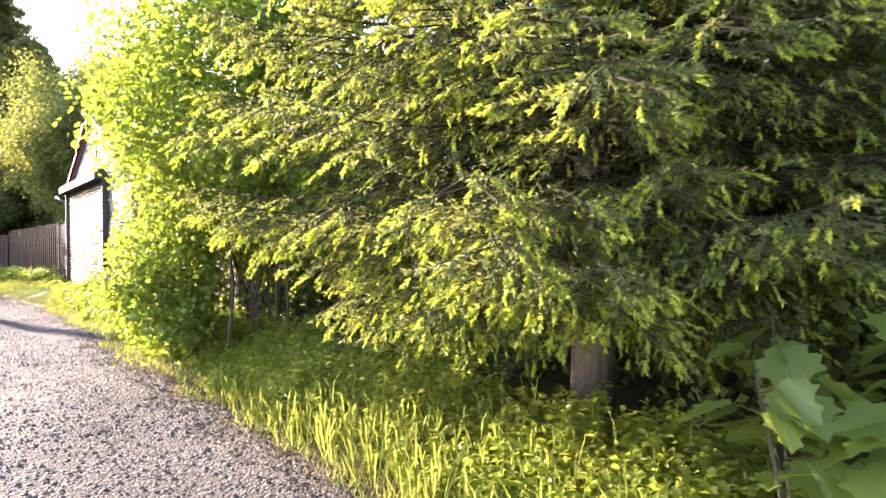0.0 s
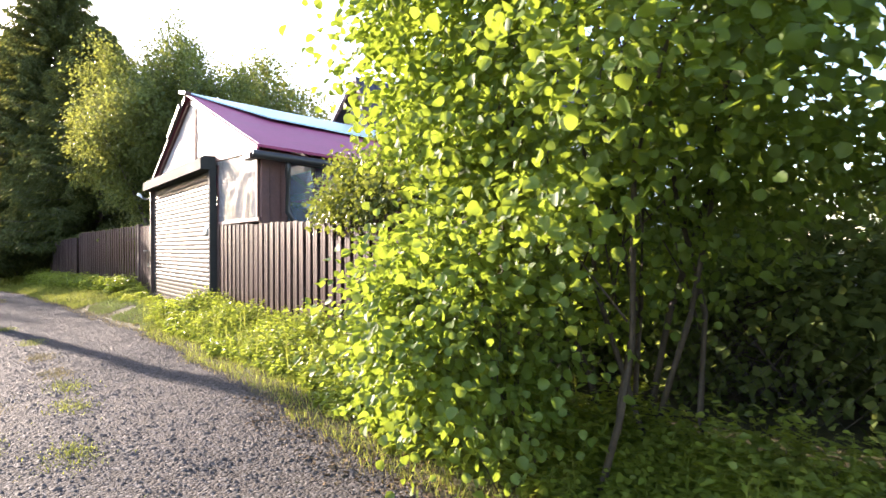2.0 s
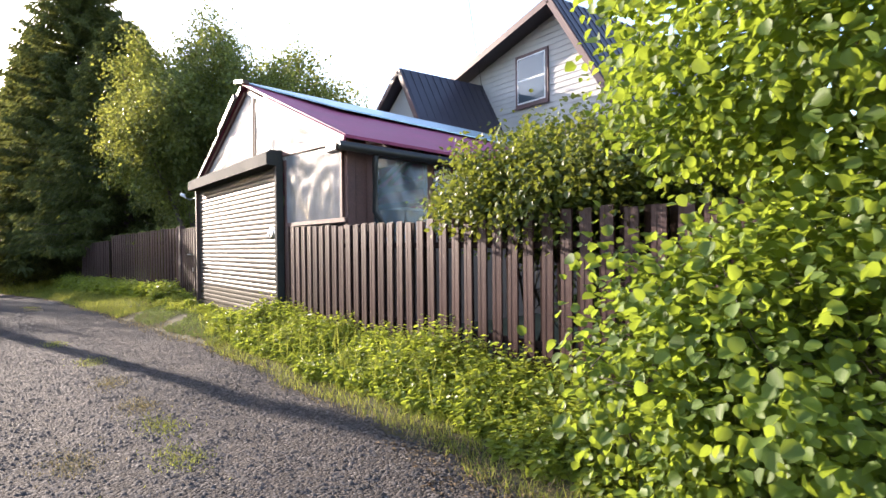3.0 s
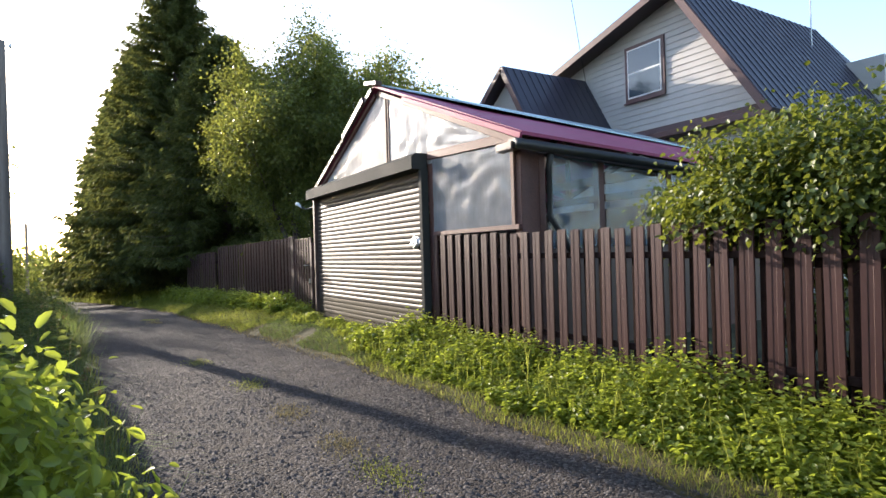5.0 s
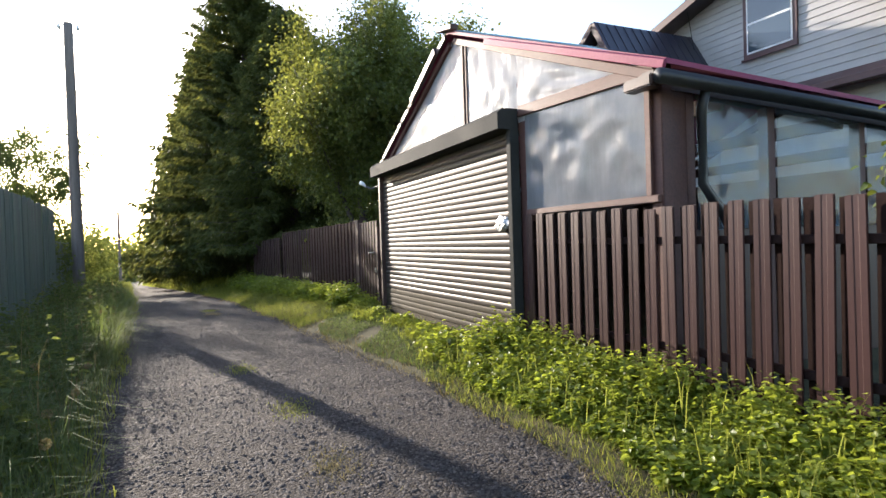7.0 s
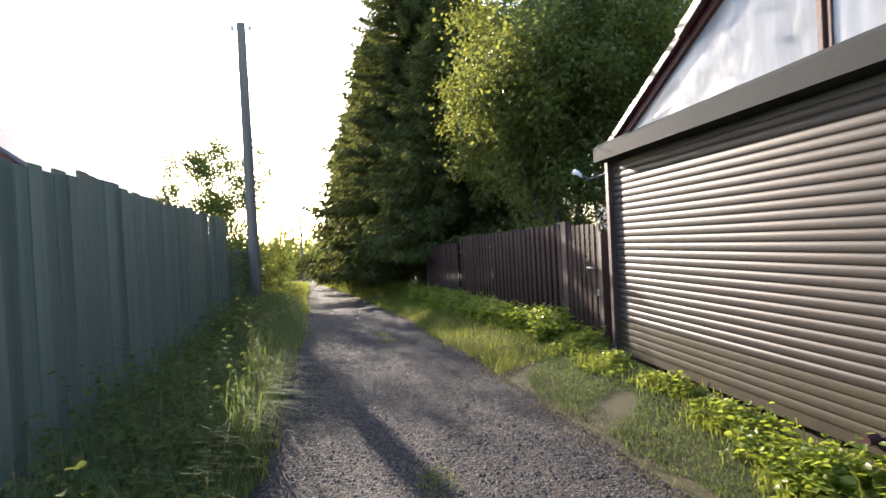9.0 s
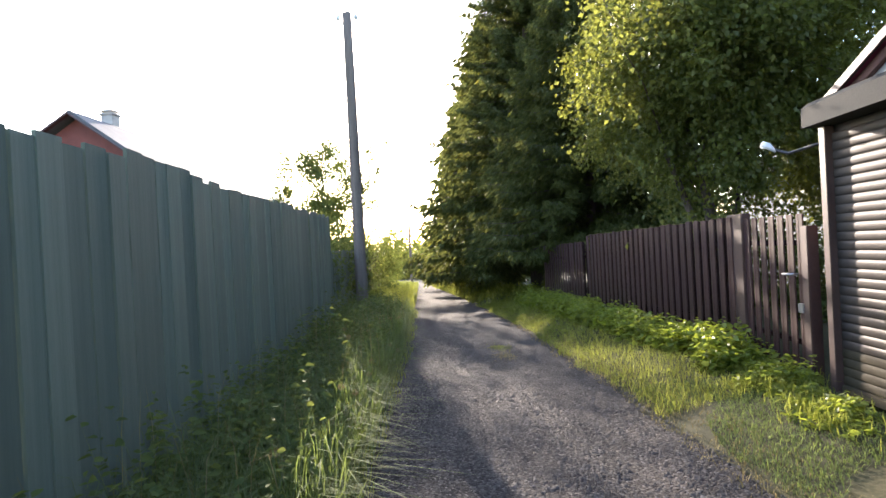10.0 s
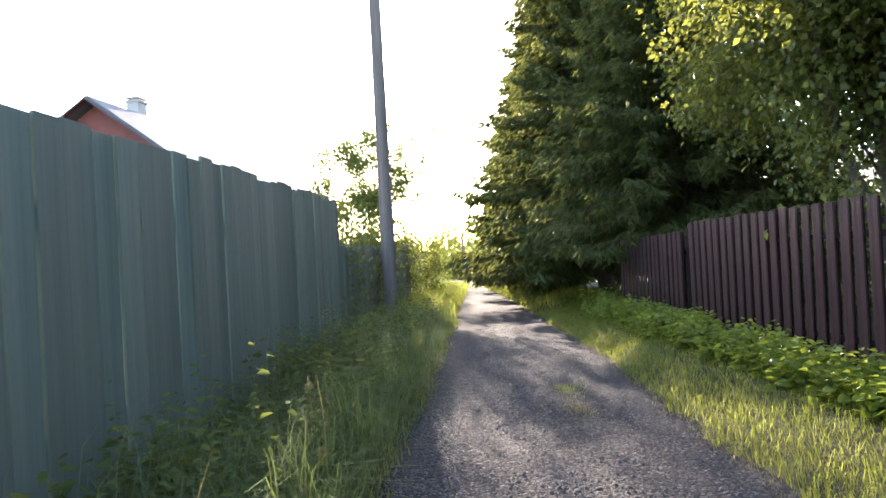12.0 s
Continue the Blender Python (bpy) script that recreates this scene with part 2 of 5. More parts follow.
# ---- building blocks ----
def mesh_of(name, verts, faces, mat, smooth=False):
    me = bpy.data.meshes.new(name)
    if isinstance(verts, np.ndarray):
        k = faces.shape[1]
        me.vertices.add(len(verts))
        me.vertices.foreach_set("co", verts.astype(np.float32).ravel())
        me.loops.add(faces.size)
        me.loops.foreach_set("vertex_index", faces.astype(np.int32).ravel())
        me.polygons.add(len(faces))
        me.polygons.foreach_set("loop_start", np.arange(0, faces.size, k, dtype=np.int32))
        me.update(calc_edges=True)
    else:
        me.from_pydata(verts, [], faces)
    me.materials.append(mat)
    if smooth:
        for p in me.polygons:
            p.use_smooth = True
    return me


def part(name, bm, mat, parent=None, label="", smooth=False):
    me = bpy.data.meshes.new(name)
    bm.to_mesh(me)
    bm.free()
    me.materials.append(mat)
    if smooth:
        for p in me.polygons:
            p.use_smooth = True
    ob = new(name, me)
    if parent:
        ob.parent = parent
        ob.matrix_parent_inverse = parent.matrix_basis.inverted()
    return tagged(ob, label)


def raw(name, me, parent=None, label=""):
    ob = new(name, me)
    if parent:
        ob.parent = parent
        ob.matrix_parent_inverse = parent.matrix_basis.inverted()
    return tagged(ob, label)


def thing(name, x, y, z, label, category, group="", kind=""):
    ob = new(name)
    ob.empty_display_size = 0.1
    ob.matrix_basis = Matrix.Translation((x, y, z))
    return tagged(ob, label, category, group, kind)


def box(bm, x0, x1, y0, y1, z0, z1, bevel=0.0):
    r = bmesh.ops.create_cube(bm, size=1)
    m = Matrix.Translation(((x0 + x1) / 2, (y0 + y1) / 2, (z0 + z1) / 2)) @ Matrix.Diagonal((x1 - x0, y1 - y0, z1 - z0, 1))
    bmesh.ops.transform(bm, matrix=m, verts=r["verts"])
    if bevel:
        edges = list({e for v in r["verts"] for e in v.link_edges})
        bmesh.ops.bevel(bm, geom=edges, offset=bevel, segments=2, affect="EDGES")
    return bm


def solid(x0, x1, y0, y1, z0, z1, bevel=0.0):
    return box(bmesh.new(), x0, x1, y0, y1, z0, z1, bevel)


def beam(bm, p, q, w, h, bevel=0.0):
    """A timber from p to q, w wide and h high."""
    p, q = Vector(p), Vector(q)
    d = q - p
    r = bmesh.ops.create_cube(bm, size=1)
    rot = d.to_track_quat("X", "Z").to_matrix().to_4x4()
    bmesh.ops.transform(bm, matrix=Matrix.Translation((p + q) / 2) @ rot @ Matrix.Diagonal((d.length, w, h, 1)), verts=r["verts"])
    if bevel:
        edges = list({e for v in r["verts"] for e in v.link_edges})
        bmesh.ops.bevel(bm, geom=edges, offset=bevel, segments=1, affect="EDGES")
    return bm


def tube(bm, pts, radii, sides=8):
    """A round tapering tube along points."""
    rings = []
    pts = [Vector(p) for p in pts]
    for i, p in enumerate(pts):
        d = (pts[min(i + 1, len(pts) - 1)] - pts[max(i - 1, 0)]).normalized()
        q = d.to_track_quat("Z", "Y").to_matrix()
        r = radii[i] if isinstance(radii, (list, tuple)) else radii
        rings.append([bm.verts.new(p + q @ Vector((r * math.cos(a), r * math.sin(a), 0))) for a in [2 * math.pi * k / sides for k in range(sides)]])
    for a, b in zip(rings, rings[1:]):
        for k in range(sides):
            bm.faces.new((a[k], a[(k + 1) % sides], b[(k + 1) % sides], b[k]))
    bm.faces.new(rings[0][::-1])
    bm.faces.new(rings[-1])
    return bm


def prism(pts, d):
    """A flat polygon given by its corners, made as thick as the vector d."""
    bm = bmesh.new()
    a = [bm.verts.new(p) for p in pts]
    b = [bm.verts.new(Vector(p) + Vector(d)) for p in pts]
    bm.faces.new(a)
    bm.faces.new(b[::-1])
    for k in range(len(pts)):
        j = (k + 1) % len(pts)
        bm.faces.new((a[j], a[k], b[k], b[j]))
    bmesh.ops.recalc_face_normals(bm, faces=bm.faces[:])
    return bm


# ---- ground ----
def left_edge(x):
    return -0.35 + 0.055 * (x + 8) if x > -22 else -1.12 + 0.085 * (x + 22)


def right_edge(x):
    if x > -12:
        return 2.05
    if x > -17:
        return 2.05 + 0.10 * (x + 12)
    return 1.55 + 0.115 * (x + 17)


def base_z(x):
    d = max(0.0, -21.0 - x)
    fall = 0.045 * d * d / (d + 4.0)
    return -min(fall, 4.5) - 0.012 * max(0.0, min(x + 6.0, 12.0))


def ground_z(x, y):
    z = base_z(x)
    le, re = left_edge(x), right_edge(x)
    if y > re:
        z += 0.24 * min(1.0, (y - re) / 1.0)
    elif y < le:
        z += 0.12 * min(1.0, (le - y) / 1.0)
    else:
        u = (y - le) / (re - le)
        z -= 0.02 * (math.exp(-((u - 0.28) / 0.1) ** 2) + math.exp(-((u - 0.75) / 0.1) ** 2))
    if -16.5 < x < -12.4 and y > 2.7:
        z -= 0.10 * min(1.0, (y - 2.7) / 0.15)
    near = -70 < x < 12 and -12 < y < 14
    if near:
        z += 0.03 * noise.noise(Vector((x * 0.7, y * 0.7, 3.0))) + 0.012 * noise.noise(Vector((x * 3.1, y * 3.1, 7.0)))
    return z


def axis(lo, hi, step, far):
    a = list(np.arange(lo, hi + 1e-6, step))
    grow, p = [], hi
    s = step
    while p < far:
        s *= 1.6
        p += s
        grow.append(p)
    down, p = [], lo
    s = step
    while p > -far:
        s *= 1.6
        p -= s
        down.append(p)
    return down[::-1] + a + grow


def build_ground():
    xs, ys = axis(-50, 6, 0.25, 1500), axis(-6, 8, 0.2, 1500)
    verts = [(x, y, ground_z(x, y) - (0.03 if left_edge(x) - 0.1 < y < right_edge(x) + 0.1 else 0)) for x in xs for y in ys]
    n = len(ys)
    faces = [(i * n + j, (i + 1) * n + j, (i + 1) * n + j + 1, i * n + j + 1) for i in range(len(xs) - 1) for j in range(n - 1)]
    ob = new("ground", mesh_of("ground", verts, faces, M_SOIL, True))
    tagged(ob, "uneven earth verge with grass and weeds beside a gravel lane", "ground", kind="structure")
    verts, faces = [], []
    xs = list(np.arange(8, -60, -0.16)) + list(np.arange(-60, -140, -1.5))
    k = 30
    for x in xs:
        x = float(x)
        le = left_edge(x) + 0.10 * noise.noise(Vector((x * 0.9, 1.0, 0))) + 0.05 * noise.noise(Vector((x * 3.3, 1.0, 0)))
        re = right_edge(x) + 0.14 * noise.noise(Vector((x * 0.8, 9.0, 0))) + 0.07 * noise.noise(Vector((x * 2.9, 9.0, 0)))
        for j in range(k + 1):
            y = le + (re - le) * j / k
            edge = min(j, k - j) / k
            verts.append((x, y, ground_z(x, min(max(y, left_edge(x)), right_edge(x))) + 0.006 - (0.05 if edge == 0 else 0)))
    faces = [(i * (k + 1) + j, i * (k + 1) + j + 1, (i + 1) * (k + 1) + j + 1, (i + 1) * (k + 1) + j) for i in range(len(xs) - 1) for j in range(k)]
    ob = new("road", mesh_of("road", verts, faces, M_ROAD, True))
    tagged(ob, "narrow grey gravel lane with worn wheel tracks", "road", kind="structure")


build_ground()


# ---- fences ----
def pale_mesh(name, w, h, mat, depth=0.016):
    """An upright metal pale: a shallow channel with folded edges."""
    bm = bmesh.new()
    prof = [(-w / 2, depth * 0.6), (-w / 2 + 0.003, 0), (-w * 0.16, 0), (-w * 0.13, 0.002), (w * 0.13, 0.002), (w * 0.16, 0), (w / 2 - 0.003, 0), (w / 2, depth * 0.6)]
    lo = [bm.verts.new((x, y, 0)) for x, y in prof]
    hi = [bm.verts.new((x, y, h - 0.008 * abs(x) / w)) for x, y in prof]
    for a in range(len(prof) - 1):
        bm.faces.new((lo[a], lo[a + 1], hi[a + 1], hi[a]))
    back = [bm.verts.new((x, y + 0.003, z)) for z in (0, h) for x, y in (prof[0], prof[-1])]
    bm.faces.new((back[0], back[1], back[3], back[2]))
    me = bpy.data.meshes.new(name)
    bm.to_mesh(me)
    bm.free()
    me.materials.append(mat)
    return me


def pale_fence(label, p, q, top, foot, step=0.168, w=0.100, group="", tops=None):
    """Brown metal pales on two rails between p and q, with a second row behind the gaps, darkened to paint the shade
    there.
    """
    p, q = Vector((*p, 0)), Vector((*q, 0))
    d = (q - p).normalized()
    nrm = Vector((d.y, -d.x, 0))
    if nrm.y > 0:
        nrm = -nrm
    length = (q - p).length
    ob = thing("fence", (p.x + q.x) / 2, (p.y + q.y) / 2, ground_z((p.x + q.x) / 2, (p.y + q.y) / 2), label, "fence", kind="structure")
    rng = random.Random(int(abs(p.x) * 10))
    ang = math.atan2(d.y, d.x)
    if d.x < 0:
        ang += math.pi
    full = pale_mesh("pale", w, 1.0, M_PALE)
    # rear pales share the rails' dark tone, which paints shade into the gaps
    shaded_rear = pale_mesh("pale", w, 1.0, M_RAIL_GAPSHADE)
    n = int(length / step)
    for row in (0, 1):
        for i in range(n):
            s = (i + 0.5 + 0.5 * row) * step
            if s > length:
                continue
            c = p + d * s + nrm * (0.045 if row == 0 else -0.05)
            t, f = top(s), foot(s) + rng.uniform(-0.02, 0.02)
            po = new("pale", shaded_rear if row else full)
            po.parent = ob
            po.matrix_parent_inverse = ob.matrix_basis.inverted()
            po.matrix_basis = Matrix.Translation((c.x, c.y, f)) @ Matrix.Rotation(ang + (math.pi if row else 0) + rng.uniform(-0.04, 0.04), 4, "Z") @ Matrix.Rotation(rng.uniform(-0.012, 0.012), 4, "Y") @ Matrix.Diagonal((1, 1, t - f + rng.uniform(-0.012, 0.012), 1))
    for frac in (0.22, 0.8):
        a, b = p.copy(), q.copy()
        a.z = foot(0) + (top(0) - foot(0)) * frac
        b.z = foot(length) + (top(length) - foot(length)) * frac
        part("rail", beam(bmesh.new(), a, b, 0.035, 0.05, 0.004), M_RAIL_GAPSHADE, ob)
    k = max(1, int(length / 2.4))
    for i in range(k + 1):
        c = p + d * (length * i / k) - nrm * 0.045
        zt, zf = top(length * i / k), foot(length * i / k) - 0.4
        part("post", solid(c.x - 0.03, c.x + 0.03, c.y - 0.025, c.y + 0.025, zf, zt - 0.06, 0.004), M_RAIL_GAPSHADE, ob)
    return ob


pale_fence("brown metal pale fence with weeds along its foot", (-12.28, 3.0), (-6.2, 3.0), lambda s: 1.5 - 0.05 * min(s / 2.5, 1), lambda s: 0.24)
FD = Vector((-0.989, -0.149, 0))
F0 = Vector((-18.15, 2.98, 0))
pale_fence("brown metal pale fence beyond the gate, streaked by tree shade", F0[:2], (F0 + FD * 4.7)[:2], lambda s: 1.70 - 0.02 * s, lambda s: 0.2 - 0.03 * s)
pale_fence("lower brown metal pale fence running under the spruces", (F0 + FD * 4.75)[:2], (F0 + FD * 7.6)[:2], lambda s: 1.5 - 0.03 * s, lambda s: 0.02 - 0.05 * s)


def gate():
    ob = thing("gate", -17.5, 3.0, 0.2, "closed narrow brown metal pale gate beside the shutter", "gate")
    for x in (-18.14, -16.86):
        wide = 0.17 if x < -17 else 0.05
        part("gate_post", solid(x - wide, x + wide, 2.94, 3.04, -0.2, 1.72 if x < -17 else 1.55, 0.008), M_POST, ob)
    full = pale_mesh("gate_pale", 0.10, 1.46, M_PALE)
    for i in range(7):
        po = raw("pale", full, ob)
        po.matrix_basis = Matrix.Translation((-17.92 + 0.16 * i, 2.965, 0.2))
    for z in (0.5, 1.4):
        part("rail", solid(-18.02, -16.92, 2.99, 3.02, z - 0.025, z + 0.025, 0.003), M_RAIL_GAPSHADE, ob)
    h = part("handle", tube(bmesh.new(), [(-17.0, 2.95, 1.12), (-17.0, 2.89, 1.12), (-17.12, 2.885, 1.12)], 0.011, 8), M_METAL, ob, "bright metal lever handle", True)
    part("latch", solid(-16.98, -16.9, 2.93, 2.96, 0.78, 0.86, 0.005), M_METAL, ob)


gate()


def green_fence(p, q, high, seed, label):
    p, q = Vector((*p, 0)), Vector((*q, 0))
    d = (q - p).normalized()
    length = (q - p).length
    ob = thing("board_fence", (p.x + q.x) / 2, (p.y + q.y) / 2, 0, label, "fence", kind="structure")
    rng = random.Random(seed)
    ang = math.atan2(d.y, d.x) + math.pi
    bm = solid(-0.5, 0.5, -0.011, 0.011, 0, 1)
    bmesh.ops.bevel(bm, geom=[e for e in bm.edges if abs(e.verts[0].co.z - e.verts[1].co.z) > 0.5], offset=0.004, segments=1, affect="EDGES")
    me = bpy.data.meshes.new("board")
    bm.to_mesh(me)
    bm.free()
    me.materials.append(M_GREEN)
    s = 0.0
    while s < length:
        w = rng.uniform(0.15, 0.23)
        c = p + d * (s + w / 2)
        top = high + 0.12 * s / length + rng.uniform(-0.03, 0.03)
        if abs(c.x + 15.5) < 0.5:
            top += 0.05
        po = raw("board", me, ob)
        f = base_z(c.x) + 0.06
        po.matrix_basis = Matrix.Translation((c.x, c.y + rng.uniform(-0.012, 0.012), f)) @ Matrix.Rotation(ang + rng.uniform(-0.03, 0.03), 4, "Z") @ Matrix.Rotation(rng.uniform(-0.008, 0.008), 4, "Y") @ Matrix.Diagonal((w - rng.choice((0.005, 0.007, 0.014)), 1, top - f, 1))
        s += w
    for z in (high - 1.5, high - 0.4):
        part("rail", beam(bmesh.new(), (p.x, p.y - 0.04, z), (q.x, q.y - 0.04, z), 0.05, 0.09), M_GREEN, ob)


green_fence((-8.6, -1.5), (-22.6, -2.62), 2.10, 5, "tall weathered green board fence in shade with uneven tops")
green_fence((-22.7, -2.75), (-34.0, -3.9), 1.55, 6, "lower green board fence continuing past the pole")


def wire_fence():
    bm = bmesh.new()
    for i in range(24):
        x = -6.1 + i * 0.075
        for sgn in (1, -1):
            tube(bm, [(x - 0.3 * sgn, 2.93, 0.12), (x + 0.3 * sgn, 2.93, 0.78)], 0.0008, 3)
    ob = part("wire_mesh_fence", bm, M_DULLWIRE)
    tagged(ob, "sagging galvanised wire mesh fence behind the hazel bush", "fence", kind="stuff")


wire_fence()


# ---- garage shed ----
SX0, SX1, SY, APEX, AZ, EZ, FALL = -16.6, -10.6, 3.0, -13.76, 3.72, 2.46, 0.28


def film_panel(corners, nu, nv, seed, bulge=0.02, mat=None):
    """A stretched sheet between four corners, slightly slack and creased."""
    a, b, c, d = [Vector(v) for v in corners]
    nrm = (b - a).cross(d - a).normalized()
    verts, faces = [], []
    for j in range(nv + 1):
        for i in range(nu + 1):
            u, v = i / nu, j / nv
            p = (a * (1 - u) + b * u) * (1 - v) + (d * (1 - u) + c * u) * v
            e = min(u, 1 - u, v, 1 - v) * 4
            w = noise.noise(Vector((u * 5 + seed, v * 9, seed))) * 0.6 + abs(noise.noise(Vector((u * 3 - v * 4, v * 3 + u * 6, seed + 4)))) * 0.8
            verts.append(p + nrm * bulge * w * min(1, e + 0.25))
    n = nu + 1
    faces = [(j * n + i, j * n + i + 1, (j + 1) * n + i + 1, (j + 1) * n + i) for j in range(nv) for i in range(nu)]
    return mesh_of("film", [tuple(v) for v in verts], faces, mat or M_FILM, True)


def shed():
    ob = thing("garage_shed", -13.6, 5.5, 0.2, "timber shed clad in cloudy plastic film with pink sheet roof", "shed")
    y = SY
    # posts of the front and the side
    for x in (SX0 + 0.04, -12.34, SX1 - 0.04):
        part("post", solid(x - 0.055, x + 0.055, y, y + 0.10, 0.0, 2.46, 0.006), M_TIMBER, ob)
    part("tie_beam", beam(bmesh.new(), (-12.36, y - 0.012, 2.50), (SX1 - 0.02, y - 0.012, 2.42), 0.05, 0.10, 0.005), M_TIMBER, ob)
    part("tie_beam", solid(SX0 + 0.02, -12.4, y + 0.02, y + 0.1, 2.30, 2.46, 0.005), M_TIMBER, ob)
    part("sill", solid(-12.28, SX1 + 0.0, y - 0.035, y + 0.06, 1.50, 1.55, 0.005), M_TIMBER, ob)
    part("corner_batten", solid(SX1 - 0.12, SX1 - 0.065, y - 0.03, y - 0.002, 1.55, 2.4, 0.004), M_TIMBER, ob)
    # gable film in three bays, panel film
    def rake(x):
        return AZ - 0.05 - (AZ - EZ) * (abs(x - APEX) / ((APEX - SX0) if x < APEX else (SX1 - APEX)))
    for k, (x0, x1) in enumerate(((SX0 + 0.05, -13.50), (-13.44, -12.4), (-12.4, SX1 - 0.05))):
        lo = 2.42 if x1 < -11 else 2.40
        if k == 0:
            me = film_panel(((x0, y - 0.004, 2.40), (APEX, y - 0.004, 2.40), (APEX, y - 0.004, rake(APEX)), (x0, y - 0.004, 2.44)), 24, 12, 1, 0.02, M_MILKY)
            raw("gable_film", me, ob, "sunlit cloudy plastic film")
            me = film_panel(((APEX, y - 0.004, 2.40), (x1, y - 0.004, 2.40), (x1, y - 0.004, rake(x1)), (APEX, y - 0.004, rake(APEX))), 4, 12, 2, 0.02, M_MILKY)
            raw("gable_film", me, ob)
        else:
            me = film_panel(((x0, y - 0.004, lo), (x1, y - 0.004, lo), (x1, y - 0.004, rake(x1)), (x0, y - 0.004, rake(x0))), 18, 12, 3 + k, 0.03, M_MILKY)
            raw("gable_film", me, ob)
    part("gable_post", solid(-13.54, -13.495, y - 0.03, y + 0.05, 2.45, 3.58, 0.004), M_TIMBER, ob)
    part("gable_post", solid(-13.47, -13.44, y - 0.02, y + 0.05, 2.45, 3.55, 0.004), M_TIMBER, ob)
    me = film_panel(((-12.27, y - 0.01, 1.55), (SX1 - 0.09, y - 0.01, 1.55), (SX1 - 0.09, y - 0.01, 2.40), (-12.27, y - 0.01, 2.47)), 26, 14, 9, 0.035)
    raw("front_film", me, ob, "cloudy creased plastic film")
    # side wall
    for yy in (3.30, 4.15, 5.3, 6.5, 7.7):
        part("side_post", solid(SX1 - 0.10, SX1 - 0.02, yy - 0.045, yy + 0.045, 0.1, 2.36 - 0.045 * (yy - 3), 0.005), M_TIMBER, ob)
    part("corner_board", solid(SX1 - 0.09, SX1 - 0.01, 3.11, 3.25, 0.1, 2.42, 0.004), M_TIMBER, ob)
    part("side_panel", solid(SX1 - 0.09, SX1 - 0.03, 3.35, 8.6, 0.1, 1.30, 0.004), M_POST, ob)
    part("wall_plate", prism([(SX1 - 0.11, 2.95, 2.28), (SX1 - 0.11, 2.95, 2.40), (SX1 - 0.11, 8.6, 2.13), (SX1 - 0.11, 8.6, 2.01)], (0.11, 0, 0)), M_POST, ob)
    for k, (ya, yb) in enumerate(((3.35, 4.10), (4.20, 5.25), (5.35, 6.45), (6.55, 7.65))):
        me = film_panel(((SX1 - 0.012, ya, 1.30), (SX1 - 0.012, yb, 1.30), (SX1 - 0.012, yb, 2.30 - 0.048 * (yb - 3)), (SX1 - 0.012, ya, 2.30 - 0.048 * (ya - 3))), 14, 12, 20 + k, 0.04, M_CLEAR)
        raw("side_film", me, ob, "plastic film tinted blue for the sky it reflects")
    part("left_wall", solid(SX0 + 0.0, SX0 + 0.06, 3.1, 8.6, 0.1, 2.12, 0.004), M_POST, ob)
    part("back_wall", solid(SX0 + 0.06, SX1 - 0.1, 8.5, 8.56, 0.1, 2.1, 0.004), M_POST, ob)
    # roof
    f0, f1 = 2.92, 8.8
    sl = Vector((SX1 + 0.14 - APEX, 0, EZ - 0.06 - AZ))
    part("roof_sheet", prism([(APEX, f0, AZ), (APEX, f1, AZ - FALL), (SX1 + 0.14, f1, EZ - 0.06 - FALL), (SX1 + 0.14, f0, EZ - 0.06)], (0, 0, 0.035)), M_ROOFP, ob, "pink and purple roof sheet")
    part("roof_sheet", prism([(APEX, f0, AZ), (APEX, f1, AZ - FALL), (SX0 - 0.06, f1, EZ - 0.03 - FALL), (SX0 - 0.06, f0, EZ - 0.03)], (0, 0, 0.035)), M_ROOFP, ob)
    e = 0.42
    part("ridge_cap", prism([(APEX - 0.02, f0 - 0.02, AZ + 0.05), (APEX - 0.02, f1, AZ + 0.05 - FALL), (APEX + sl.x * e, f1, AZ + 0.05 - FALL + sl.z * e), (APEX + sl.x * e, f0 + 0.9, AZ + 0.05 + sl.z * e)], (0, 0, 0.02)), M_RIDGE, ob, "pale blue ridge sheet")
    part("barge_board", beam(bmesh.new(), (APEX - 0.05, f0 - 0.01, AZ - 0.02), (SX0 - 0.06, f0 - 0.01, EZ - 0.04), 0.03, 0.07, 0.004), M_POST, ob)
    part("barge_board", beam(bmesh.new(), (APEX - 0.3, f0 - 0.03, AZ + 0.03 - 0.14), (APEX - 1.15, f0 - 0.03, AZ + 0.03 - 0.55), 0.05, 0.09, 0.004), M_POST, ob)
    part("rafter", beam(bmesh.new(), (APEX - 0.06, y - 0.02, AZ - 0.10), (SX0 + 0.02, y - 0.02, EZ - 0.08), 0.05, 0.07, 0.004), M_TIMBER, ob)
    part("rafter", beam(bmesh.new(), (APEX + 0.06, y - 0.02, AZ - 0.10), (SX1, y - 0.02, EZ - 0.10), 0.05, 0.07, 0.004), M_TIMBER, ob)
    part("barge_board", beam(bmesh.new(), (APEX + 0.9, f0 - 0.01, AZ - 0.02 - 0.37), (SX1 + 0.14, f0 - 0.01, EZ - 0.07), 0.03, 0.06, 0.004), M_ROOFP, ob)
    part("ridge_end", beam(bmesh.new(), (APEX - 0.12, f0 - 0.05, AZ + 0.07), (APEX + 0.28, f0 - 0.05, AZ - 0.02), 0.10, 0.06, 0.006), M_POST, ob)
    part("gutter", tube(bmesh.new(), [(SX1 + 0.15, 2.84, 2.31), (SX1 + 0.15, 8.7, 2.06)], 0.05, 10), M_PLASTIC, ob, "black half-round gutter", True)
    part("gutter_bracket", solid(SX1 - 0.16, SX1 + 0.1, 2.82, 2.93, 2.26, 2.34, 0.01), M_POST, ob)
